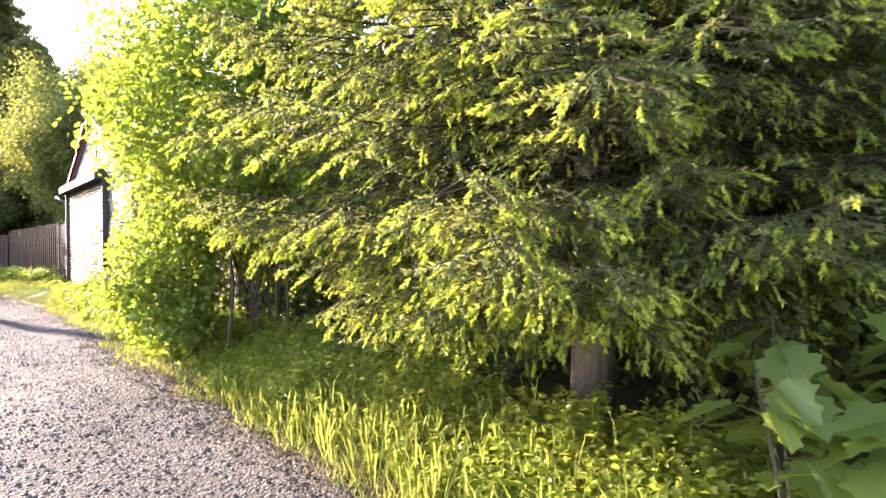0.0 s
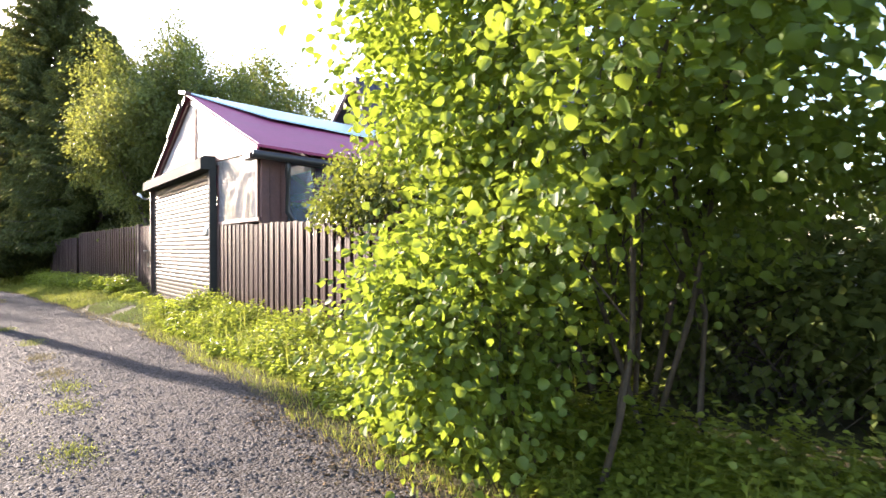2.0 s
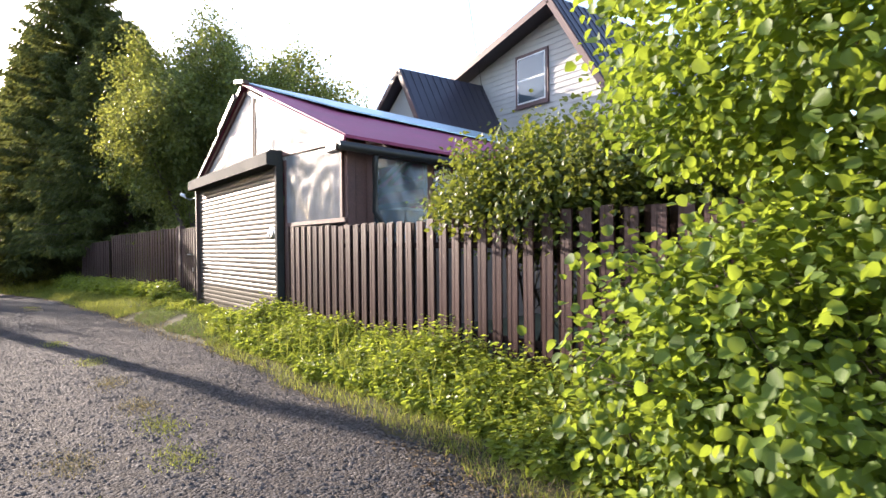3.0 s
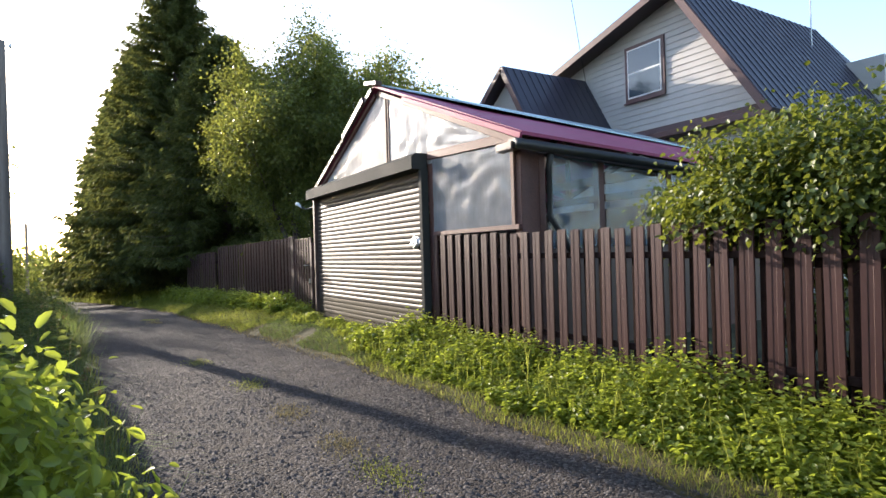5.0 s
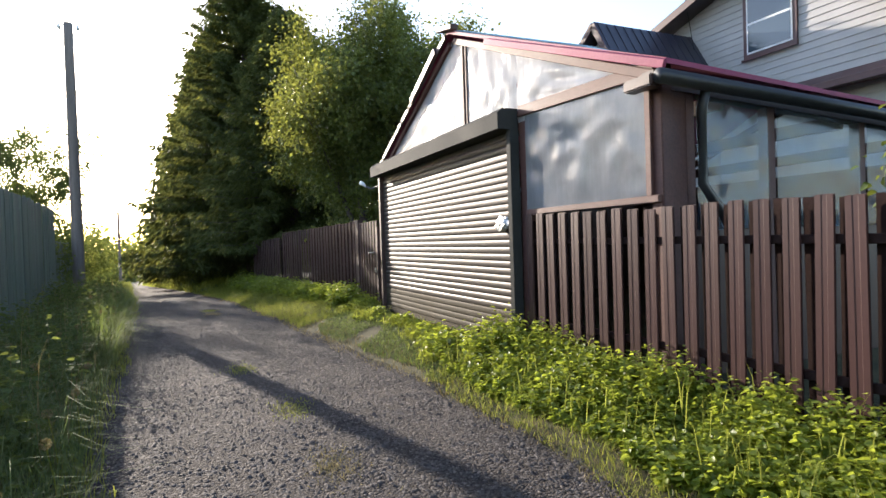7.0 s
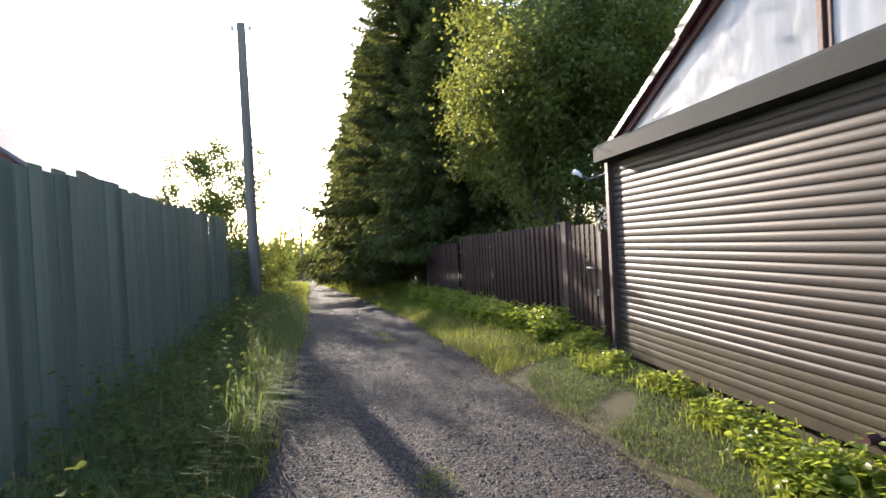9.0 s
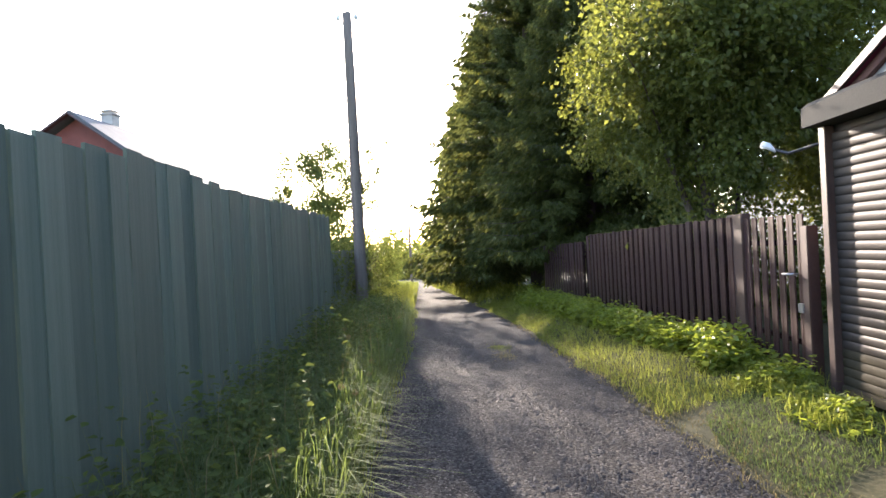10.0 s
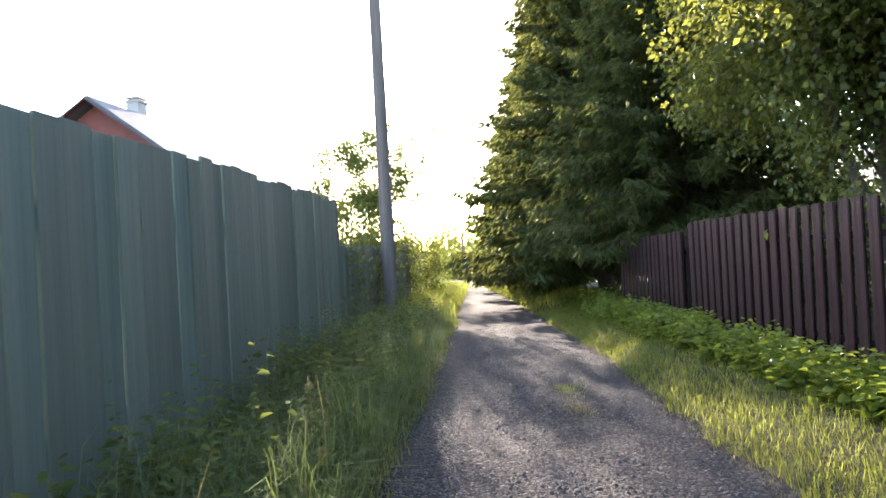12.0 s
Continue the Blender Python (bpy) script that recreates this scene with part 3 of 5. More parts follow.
    part("downpipe", tube(bmesh.new(), [(SX1 + 0.13, 3.30, 2.30), (SX1 + 0.06, 3.32, 2.12), (SX1 + 0.06, 3.32, 1.62), (SX1 + 0.10, 3.45, 1.42), (SX1 + 0.10, 3.6, 1.2), (SX1 + 0.1, 3.62, 0.3)], 0.035, 8), M_PLASTIC, ob, "black downpipe", True)
    # roof trusses, seen dimly through the film
    for yy in (3.75, 5.2, 6.7):
        drop = FALL * (yy - f0) / (f1 - f0)
        king = Vector((APEX, yy, AZ - 0.1 - drop))
        for ex in (SX0 + 0.05, SX1 - 0.05):
            part("inner_rafter", beam(bmesh.new(), king, (ex, yy, EZ - 0.14 - drop), 0.05, 0.10, 0.004), M_TIMBER, ob)
            part("brace", beam(bmesh.new(), (APEX, yy, 2.38 - drop), ((APEX + ex) / 2, yy, (AZ + EZ) / 2 - 0.16 - drop), 0.04, 0.08, 0.004), M_TIMBER, ob)
        part("king_post", beam(bmesh.new(), (APEX, yy, 2.34 - drop), king, 0.05, 0.09, 0.004), M_TIMBER, ob)
        part("tie_beam", beam(bmesh.new(), (SX0 + 0.06, yy, 2.30 - drop), (SX1 - 0.12, yy, 2.30 - drop), 0.05, 0.12, 0.004), M_TIMBER, ob)
    part("floor_slab", solid(SX0, SX1, 3.1, 8.6, -0.05, 0.13), M_SOIL, ob)


shed()


def roller_shutter():
    ob = thing("roller_shutter", -14.35, 2.95, 0.25, "closed brown metal roller shutter with muddy bottom slats", "shutter")
    x0, x1 = -16.42, -12.45
    part("shutter_box", prism([(x0 - 0.08, 2.76, 2.335), (x0 - 0.08, 2.76, 2.49), (x0 - 0.08, 2.82, 2.535), (x0 - 0.08, 2.985, 2.535), (x0 - 0.08, 2.985, 2.335)], (x1 + 0.06 - x0 + 0.08, 0, 0)), M_BOXMETAL, ob, "grey-brown metal shutter housing")
    # black strip stands in for the shadow that the housing casts below it
    part("shaded_lintel", solid(x0, x1, 2.962, 2.985, 2.16, 2.333, 0.003), M_PLASTIC, ob, "strip painted dark for the shade under the housing")
    for x in (x0 - 0.035, x1 + 0.035):
        part("guide_rail", solid(x - 0.04, x + 0.04, 2.885, 2.985, 0.16, 2.333, 0.006), M_BOXMETAL if x > -14 else M_POST, ob)
    n, h = 28, 0.0715
    bm = bmesh.new()
    prof = [(0.006, 0.0), (0.0, 0.006), (-0.0032, 0.016), (-0.0048, 0.034), (-0.004, 0.050), (-0.001, 0.063), (0.006, 0.0715)]
    a = [bm.verts.new((x0 + 0.004, yy, z)) for yy, z in prof]
    b = [bm.verts.new((x1 - 0.004, yy, z)) for yy, z in prof]
    for k in range(len(prof) - 1):
        bm.faces.new((a[k], b[k], b[k + 1], a[k + 1]))
    r = [bm.verts.new((x0 + 0.004 if k < 2 else x1 - 0.004, 0.012, z)) for k, z in enumerate((0, 0.0715, 0.0715, 0))]
    bm.faces.new(r)
    me = bpy.data.meshes.new("slat")
    bm.to_mesh(me)
    bm.free()
    me.materials.append(M_SHUT)
    for p in me.polygons:
        p.use_smooth = True
    muddy = me.copy()
    muddy.materials[0] = M_SHUTMUD
    for i in range(n):
        po = raw("slat", muddy if i < 4 else me, ob)
        po.matrix_basis = Matrix.Translation((0, 2.945, 0.27 + i * h))
    part("bottom_bar", solid(x0 + 0.01, x1 - 0.01, 2.915, 2.965, 0.20, 0.27, 0.008), M_SHUTMUD, ob, "dented muddy bottom bar")
    # padlock wrapped in crumpled foil
    bm = bmesh.new()
    bmesh.ops.create_icosphere(bm, subdivisions=3, radius=1)
    for v in bm.verts:
        k = 1 + 0.35 * noise.noise(v.co * 2.3) + 0.22 * noise.noise(v.co * 6.0 + Vector((4, 1, 2)))
        v.co = Vector((x1 - 0.17 + 0.13 * v.co.x * k, 2.915 + 0.035 * v.co.y * k, 1.43 + 0.075 * v.co.z * k))
    part("lock", bm, M_METAL, ob, "lock wrapped in crumpled bright foil")
    part("bar_stop", tube(bmesh.new(), [(x1 - 0.75, 2.93, 0.30), (x1 - 0.75, 2.86, 0.29)], 0.035, 10), M_TRIM, ob)



roller_shutter()


def security_lamp():
    ob = thing("gate_lamp", -16.8, 2.9, 2.1, "small white lamp on a bracket beside the shutter", "lamp")
    part("bracket", tube(bmesh.new(), [(-16.56, 3.03, 2.24), (-16.7, 2.96, 2.22), (-16.95, 2.90, 2.20), (-17.1, 2.86, 2.26)], 0.014, 6), M_PLASTIC, ob)
    part("lamp_head", tube(bmesh.new(), [(-17.08, 2.86, 2.24), (-17.13, 2.82, 2.30), (-17.17, 2.79, 2.32)], [0.012, 0.03, 0.036], 10), M_WHITE, ob, "", True)


security_lamp()


# ---- house behind the shed ----
def house():
    ob = thing("house", -15.5, 14, 0.2, "two-storey house with cream siding, brown trim and steep dark roof", "house")
    Y = 11.4
    L, A, R = (-19.1, 6.10), (-14.65, 7.34), (-12.62, 4.22)

    def span(z):
        r = R[0] + (A[0] - R[0]) * (z - R[1]) / (A[1] - R[1])
        l = -18.2 if z < L[1] else L[0] + (A[0] - L[0]) * (z - L[1]) / (A[1] - L[1])
        return l, min(r, R[0])
    part("wall", solid(-18.3, -12.75, Y + 0.03, Y + 0.25, 0.1, 4.2), M_SIDING, ob)
    part("gable_wall", prism([(-18.25, Y + 0.03, 4.2), (R[0] - 0.02, Y + 0.03, 4.2), (A[0], Y + 0.03, A[1] - 0.03), (-18.25, Y + 0.03, 6.25)], (0, 0.2, 0)), M_SIDING, ob)
    z = 4.24
    while z < 7.2:
        la, ra = span(z)
        lb, rb = span(min(z + 0.15, 7.3))
        part("siding_board", prism([(la, Y + 0.012, z), (ra, Y + 0.012, z), (rb, Y + 0.028, z + 0.146), (lb, Y + 0.028, z + 0.146)], (0, 0.018, 0)), M_SIDING, ob)
        z += 0.15
    z = 2.2
    while z < 3.95:
        part("siding_board", prism([(-18.2, Y + 0.012, z), (-12.75, Y + 0.012, z), (-12.75, Y + 0.028, z + 0.146), (-18.2, Y + 0.028, z + 0.146)], (0, 0.018, 0)), M_SIDING, ob)
        z += 0.15
    part("eave_band", prism([(-18.2, Y + 0.0, 4.24), (-18.2, Y - 0.55, 3.98), (-18.2, Y - 0.55, 3.86), (-18.2, Y + 0.0, 3.93)], (5.7, 0, 0)), M_TRIM, ob, "brown skirting roof over the ground floor")
    # window
    w = part("window", solid(-16.37, -15.16, Y - 0.03, Y + 0.011, 5.03, 6.48, 0.006), M_TRIM, ob)
    part("window_frame", solid(-16.28, -15.25, Y - 0.045, Y - 0.031, 5.12, 6.39, 0.004), M_WHITE, w)
    part("pane", solid(-16.24, -15.29, Y - 0.052, Y - 0.046, 5.16, 5.74), M_GLASS, w)
    part("pane", solid(-16.24, -15.29, Y - 0.052, Y - 0.046, 5.79, 6.35), M_GLASS, w)
    part("sill", solid(-16.4, -15.13, Y - 0.08, Y - 0.03, 4.99, 5.03, 0.005), M_TRIM, w)
    # main roof: two slopes and overhang, tiles as ribs
    f, bk = Y - 0.55, 17.5
    rx, rz = R[0] + 0.22, R[1] - 0.34
    part("roof", prism([(A[0], f, A[1] + 0.05), (A[0], bk, A[1] + 0.05), (rx, bk + 1.5, rz), (rx, f, rz)], (0.06, 0, 0.08)), M_DARKROOF, ob, "dark blue-brown metal tile roof")
    part("roof", prism([(A[0], f, A[1] + 0.05), (A[0], bk, A[1] + 0.05), (L[0] - 0.3, bk, L[1] - 0.05), (L[0] - 0.3, f, L[1] - 0.05)], (0, 0, 0.10)), M_DARKROOF, ob)
    bm = bmesh.new()
    for i in range(24):
        yy = f + 0.15 + i * 0.28
        beam(bm, (A[0] + 0.08, yy, A[1] + 0.11), (rx + 0.05, yy, rz + 0.1), 0.05, 0.03)
    tagged(part("roof_ribbing", bm, M_DARKROOF, ob), kind="stuff")
    part("barge_board", beam(bmesh.new(), (A[0], f - 0.02, A[1] + 0.02), (rx, f - 0.02, rz), 0.03, 0.16, 0.004), M_TRIM, ob)
    part("barge_board", beam(bmesh.new(), (A[0], f - 0.02, A[1] + 0.02), (L[0] - 0.3, f - 0.02, L[1] - 0.08), 0.03, 0.16, 0.004), M_TRIM, ob)
    part("side_wall", solid(-12.85, -12.75, Y + 0.25, bk, 0.1, 4.2), M_SIDING, ob)
    part("back_wall", solid(-18.3, -12.85, bk - 0.2, bk, 0.1, 6.2), M_SIDING, ob)
    # lower wing
    ax, az, y0 = -17.85, 5.97, 8.45
    part("wing_wall", prism([(-19.3, y0 + 0.3, 0.1), (-17.05, y0 + 0.3, 0.1), (-17.05, y0 + 0.3, 4.5), (ax, y0 + 0.3, az - 0.15), (-19.3, y0 + 0.3, 4.75)], (0, 0.15, 0)), M_SIDING, ob)
    part("wing_side_wall", solid(-17.15, -17.05, y0 + 0.45, Y, 0.1, 4.5), M_SIDING, ob)
    part("wing_roof", prism([(ax, y0, az), (ax, Y + 0.3, az), (-16.85, Y + 0.3, 4.25), (-16.85, y0, 4.25)], (0.03, 0, 0.07)), M_DARKROOF, ob)
    part("wing_roof", prism([(ax, y0, az), (ax, Y + 0.3, az), (-19.65, Y + 0.3, 4.55), (-19.65, y0, 4.55)], (-0.03, 0, 0.07)), M_DARKROOF, ob)
    bm = bmesh.new()
    for i in range(12):
        yy = y0 + 0.1 + i * 0.25
        beam(bm, (ax + 0.05, yy, az + 0.05), (-16.83, yy, 4.31), 0.05, 0.03)
    tagged(part("wing_roof_ribbing", bm, M_DARKROOF, ob), kind="stuff")
    part("wing_barge_board", beam(bmesh.new(), (ax, y0 - 0.02, az), (-16.85, y0 - 0.02, 4.25), 0.03, 0.15, 0.004), M_TRIM, ob)
    part("wing_barge_board", beam(bmesh.new(), (ax, y0 - 0.02, az), (-19.65, y0 - 0.02, 4.55), 0.03, 0.15, 0.004), M_TRIM, ob)
    part("aerial_mast", tube(bmesh.new(), [(-14.0, 16, 5.0), (-14.0, 16, 10.5)], 0.02, 6), M_METAL, ob)
    part("cable_box", solid(-17.62, -17.5, Y - 0.08, Y + 0.01, 5.05, 5.2, 0.01), M_PLASTIC, ob)


house()


def red_house():
    ob = thing("red_house", -36, -15.5, 0, "distant red wooden house with grey sheet roof and chimney", "house")
    x0, x1, y0, y1 = -45, -32, -17.6, -11.0
    cy, rz, ez = -14.0, 7.02, 4.6
    part("wall", prism([(x1, y0, -2), (x1, y1, -2), (x1, y1, ez), (x1, cy, rz - 0.1), (x1, y0, ez)], (-0.2, 0, 0)), M_REDWALL, ob)
    part("wall", solid(x0, x1 - 0.2, y1 - 0.2, y1, -2, ez), M_REDWALL, ob)
    part("roof", prism([(x1 + 0.4, cy, rz), (x0, cy, rz), (x0, y1 + 0.5, ez - 0.15), (x1 + 0.4, y1 + 0.5, ez - 0.15)], (0, 0.03, 0.12)), M_SLATE, ob)
    part("roof", prism([(x1 + 0.4, cy, rz), (x0, cy, rz), (x0, y0 - 0.5, ez - 0.15), (x1 + 0.4, y0 - 0.5, ez - 0.15)], (0, -0.03, 0.12)), M_SLATE, ob)
    part("barge_board", beam(bmesh.new(), (x1 + 0.42, cy, rz), (x1 + 0.42, y1 + 0.5, ez - 0.15), 0.2, 0.04), M_TRIM, ob)
    part("barge_board", beam(bmesh.new(), (x1 + 0.42, cy, rz), (x1 + 0.42, y0 - 0.5, ez - 0.15), 0.2, 0.04), M_TRIM, ob)
    part("window", solid(x1, x1 + 0.06, -14.4, -13.6, 4.2, 5.4, 0.01), M_WHITE, ob)
    c = part("chimney", solid(-34.9, -34.4, -14.65, -14.15, 6.3, 7.68, 0.02), M_BRICKW, ob)
    part("chimney_cap", solid(-34.95, -34.35, -14.7, -14.1, 7.80, 7.85, 0.02), M_METAL, c)
    part("chimney_crown", solid(-34.95, -34.35, -14.7, -14.1, 7.64, 7.73, 0.02), M_BRICKW, c)


red_house()


def blue_house():
    ob = thing("blue_house", -25, 9.5, 0, "pale blue wooden house half hidden behind the trees", "house")
    part("wall", solid(-30, -20.5, 8.6, 8.8, -0.5, 3.0), M_BLUEWALL, ob)
    z = 0.2
    while z < 2.9:
        part("siding_board", prism([(-30, 8.58, z), (-20.5, 8.58, z), (-20.5, 8.597, z + 0.17), (-30, 8.597, z + 0.17)], (0, 0.01, 0)), M_BLUEWALL, ob)
        z += 0.18
    w = part("window", solid(-23.6, -22.4, 8.53, 8.578, 1.2, 2.5, 0.01), M_WHITE, ob)
    part("pane", solid(-23.5, -22.5, 8.52, 8.528, 1.3, 2.4), M_GLASS, w)
    part("roof", prism([(-30.3, 8.2, 2.95), (-20.2, 8.2, 2.95), (-20.2, 11.2, 4.6), (-30.3, 11.2, 4.6)], (0, 0, 0.1)), M_SLATE, ob)
    part("side_wall", solid(-20.7, -20.5, 8.8, 13, -0.5, 3.0), M_BLUEWALL, ob)


blue_house()


# ---- poles and cables ----
def utility_pole(x, y, h, lean, label):
    z = ground_z(x, y)
    ob = thing("utility_pole", x, y, z, label, "pole")
    n = 8
    part("shaft", tube(bmesh.new(), [(x + lean * k / n, y, z - 0.3 + (h + 0.3) * k / n) for k in range(n + 1)], [0.155 - 0.045 * k / n for k in range(n + 1)], 12), M_POLE, ob, "", True)
    tx = x + lean
    for s in (-1, 1):
        part("hook", tube(bmesh.new(), [(tx, y, z + h - 0.25), (tx, y + 0.18 * s, z + h - 0.27), (tx, y + 0.22 * s, z + h - 0.15)], 0.012, 6), M_METAL, ob)
        part("insulator", tube(bmesh.new(), [(tx, y + 0.22 * s, z + h - 0.16), (tx, y + 0.22 * s, z + h - 0.10), (tx, y + 0.22 * s, z + h - 0.04)], [0.045, 0.05, 0.02], 8), M_WHITE, ob, "", True)
    return Vector((tx, y, z + h - 0.05))


P1 = utility_pole(-26.0, -2.69, 7.5, 0.1, "tall weathered wooden utility pole beside the lane")
P2 = utility_pole(-75, -6.3, 7.5, 0.0, "distant wooden utility pole")


def cable(a, b, sag, label):
    a, b = Vector(a), Vector(b)
    pts = []
    for k in range(17):
        u = k / 16
        p = a.lerp(b, u)
        p.z -= sag * 4 * u * (1 - u)
        pts.append(p)
    ob = part("power_cable", tube(bmesh.new(), pts, 0.009, 5), M_WIRE, None, label, True)
    tagged(ob, category="cable")


cable(P1 + Vector((0, 0.22, 0)), P2 + Vector((0, 0.22, 0)), 0.9, "black overhead power cable along the lane")
cable(P1 + Vector((0, -0.22, 0)), P2 + Vector((0, -0.22, 0)), 0.9, "black overhead power cable along the lane")
cable(P1 + Vector((0, -0.1, 0)), (-30, -20, 8.5), 0.3, "black overhead cable crossing to a house")
cable((-17.56, 11.3, 5.2), (-18.05, 10.3, 13.0), 0.03, "black cable dropping to the house wall")


# ---- plants ----
def rng_of(seed):
    return np.random.default_rng(seed)


def unit(v):
    return v / np.maximum(np.linalg.norm(v, axis=1, keepdims=True), 1e-9)


SPRAY = ((0.42, 0.5),)
ROUND = ((0.12, 0.36), (0.48, 0.54), (0.82, 0.34))


def leaf_mesh(name, P, D, N, L, W, mat, fold=0.25, shape=((0.30, 0.5), (0.72, 0.36))):
    """Folded leaves: base P, direction D, face normal N, length L and width W for each; shape: the outline of one half."""
    D = unit(D)
    S = unit(np.cross(D, N))
    N = np.cross(S, D)
    L, W = L[:, None], W[:, None]
    right = [P + D * L * u + S * W * w + N * W * fold * w * 2 - N * L * 0.12 * u * u for u, w in shape]
    left = [P + D * L * u - S * W * w + N * W * fold * w * 2 - N * L * 0.12 * u * u for u, w in shape]
    k = len(shape)
    V = np.stack([P, *right, P + D * L - N * L * 0.12, *left[::-1]], 1).reshape(-1, 3)
    n = 2 * k + 2
    q = np.arange(len(P))[:, None] * n
    F = np.concatenate([q + np.arange(k + 2)[None], q + np.array([[0, *range(k + 1, n)]])], 0)
    return mesh_of(name, V, F, mat)


def blade_mesh(name, P, D, L, W, droop, mat):
    """Grass blades of two pieces that bend over: foot P, sideways lean D."""
    up = np.array([[0, 0, 1.0]])
    S = unit(np.cross(D, up))
    L, W, droop = L[:, None], W[:, None], droop[:, None]
    Dh = unit(D)
    m1 = P + up * L * 0.45 + Dh * L * droop * 0.18
    m2 = P + up * L * (0.85 - 0.25 * droop) + Dh * L * droop * 0.5
    t = P + up * L * (1.0 - 0.55 * droop) + Dh * L * droop * 0.95
    m = m1 * 0.4 + m2 * 0.6
    V = np.stack([P - S * W / 2, P + S * W / 2, m + S * W * 0.4, m - S * W * 0.4, t], 1).reshape(-1, 3)
    k = np.arange(len(P))[:, None] * 5
    F = np.concatenate([k + np.array([f]) for f in ([0, 1, 2], [0, 2, 3], [3, 2, 4])], 0)
    return mesh_of(name, V, F, mat)


def heights(xy):
    return np.array([ground_z(float(x), float(y)) for x, y in xy])


def clusters(rng, centres, n, spread):
    idx = rng.integers(0, len(centres), n)
    return centres[idx] + rng.normal(0, 1, (n, 3)) * spread


def crown_points(rng, c, r, n, hollow=0.55, lumps=0.25):
    """Cluster centres in an uneven ellipsoid."""
    d = unit(rng.normal(0, 1, (n, 3)))
    rad = hollow + (1 - hollow) * rng.random(n) ** 0.6
    bump = np.array([1 + lumps * noise.noise(Vector(v) * 1.9 + Vector(c)) * 2 for v in d])
    return np.array(c) + d * np.array(r) * (rad * bump)[:, None]


def limbs(bm, root, ends, r0, rng, bend=0.15):
    root = Vector(root)
    for e in ends:
        e = Vector(e)
        mid = root.lerp(e, 0.5) + Vector(rng.normal(0, 1, 3)) * bend
        mid.z += 0.1 * (e - root).length
        tube(bm, [root, root.lerp(mid, 0.5), mid, mid.lerp(e, 0.5), e], [r0, r0 * 0.8, r0 * 0.55, r0 * 0.35, r0 * 0.12], 6)


def broadleaf(x, y, trunk_h, c, r, label, n_clusters, n_leaves, leaf, mat, mat2=None, share2=0.0, seed=1, stems=1, trunk_r=0.12, spread=0.2, name="tree", group="", dense=0.55, droop=0.3, shape=((0.42, 0.5),), lumps=0.25, ratio=0.8):
    rng = rng_of(seed)
    z = ground_z(x, y)
    ob = thing(name, x, y, z, label, name.replace("_", " "), group)
    C = crown_points(rng, c, r, n_clusters, dense, lumps)
    C[:, 2] = np.maximum(C[:, 2], z + 0.15)
    bm = bmesh.new()
    c = Vector(c)
    for k in range(stems):
        fx, fy = x + rng.normal(0, 0.025 * stems), y + rng.normal(0, 0.02 * stems)
        top = Vector((c.x + rng.normal(0, 0.12 * stems) * r[0] * 0.5, c.y + rng.normal(0, 0.12 * stems) * r[1] * 0.5, c.z + r[2] * 0.5))
        q = [Vector((fx, fy, z - 0.15)).lerp(top, u) + Vector(rng.normal(0, 1, 3)) * 0.05 * (u > 0.1) for u in (0, 0.15, 0.3, 0.5, 0.75, 1)]
        tr = trunk_r * rng.uniform(0.7, 1.0)
        tube(bm, q, [tr, tr * 0.85, tr * 0.75, tr * 0.6, tr * 0.35, tr * 0.12], 9)
        for e in C[rng.integers(0, len(C), max(4, 46 // stems))]:
            u = rng.uniform(0.25, 0.85)
            limbs(bm, q[0].lerp(q[-1], u), [e], tr * 0.28, rng)
    part("trunk", bm, M_BARK if trunk_r > 0.05 else M_TWIG, ob, "", True)
    P = clusters(rng, C, n_leaves, spread)
    P[:, 2] = np.maximum(P[:, 2], z + 0.03)
    out = unit(P - np.array(c))
    D = unit(out * 0.5 + rng.normal(0, 0.6, P.shape) + np.array([0, 0, -droop]))
    N = unit(out * 0.35 + rng.normal(0, 0.45, P.shape) + np.array([0, 0, 0.8]))
    L = leaf * rng.uniform(0.55, 1.2, len(P))
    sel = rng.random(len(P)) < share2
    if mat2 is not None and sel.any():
        # sunlight put into colour: leaves turned to the sun take the lighter mat2
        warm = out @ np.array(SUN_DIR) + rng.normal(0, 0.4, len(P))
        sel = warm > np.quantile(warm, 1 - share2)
        raw("sunlit_side_foliage", leaf_mesh("sunlit_side_foliage", P[sel], D[sel], N[sel], L[sel], L[sel] * ratio, mat2, 0.2, shape), ob)
    keep = ~sel
    raw("crown", leaf_mesh("crown", P[keep], D[keep], N[keep], L[keep], L[keep] * ratio, mat, 0.2, shape), ob)
    return ob


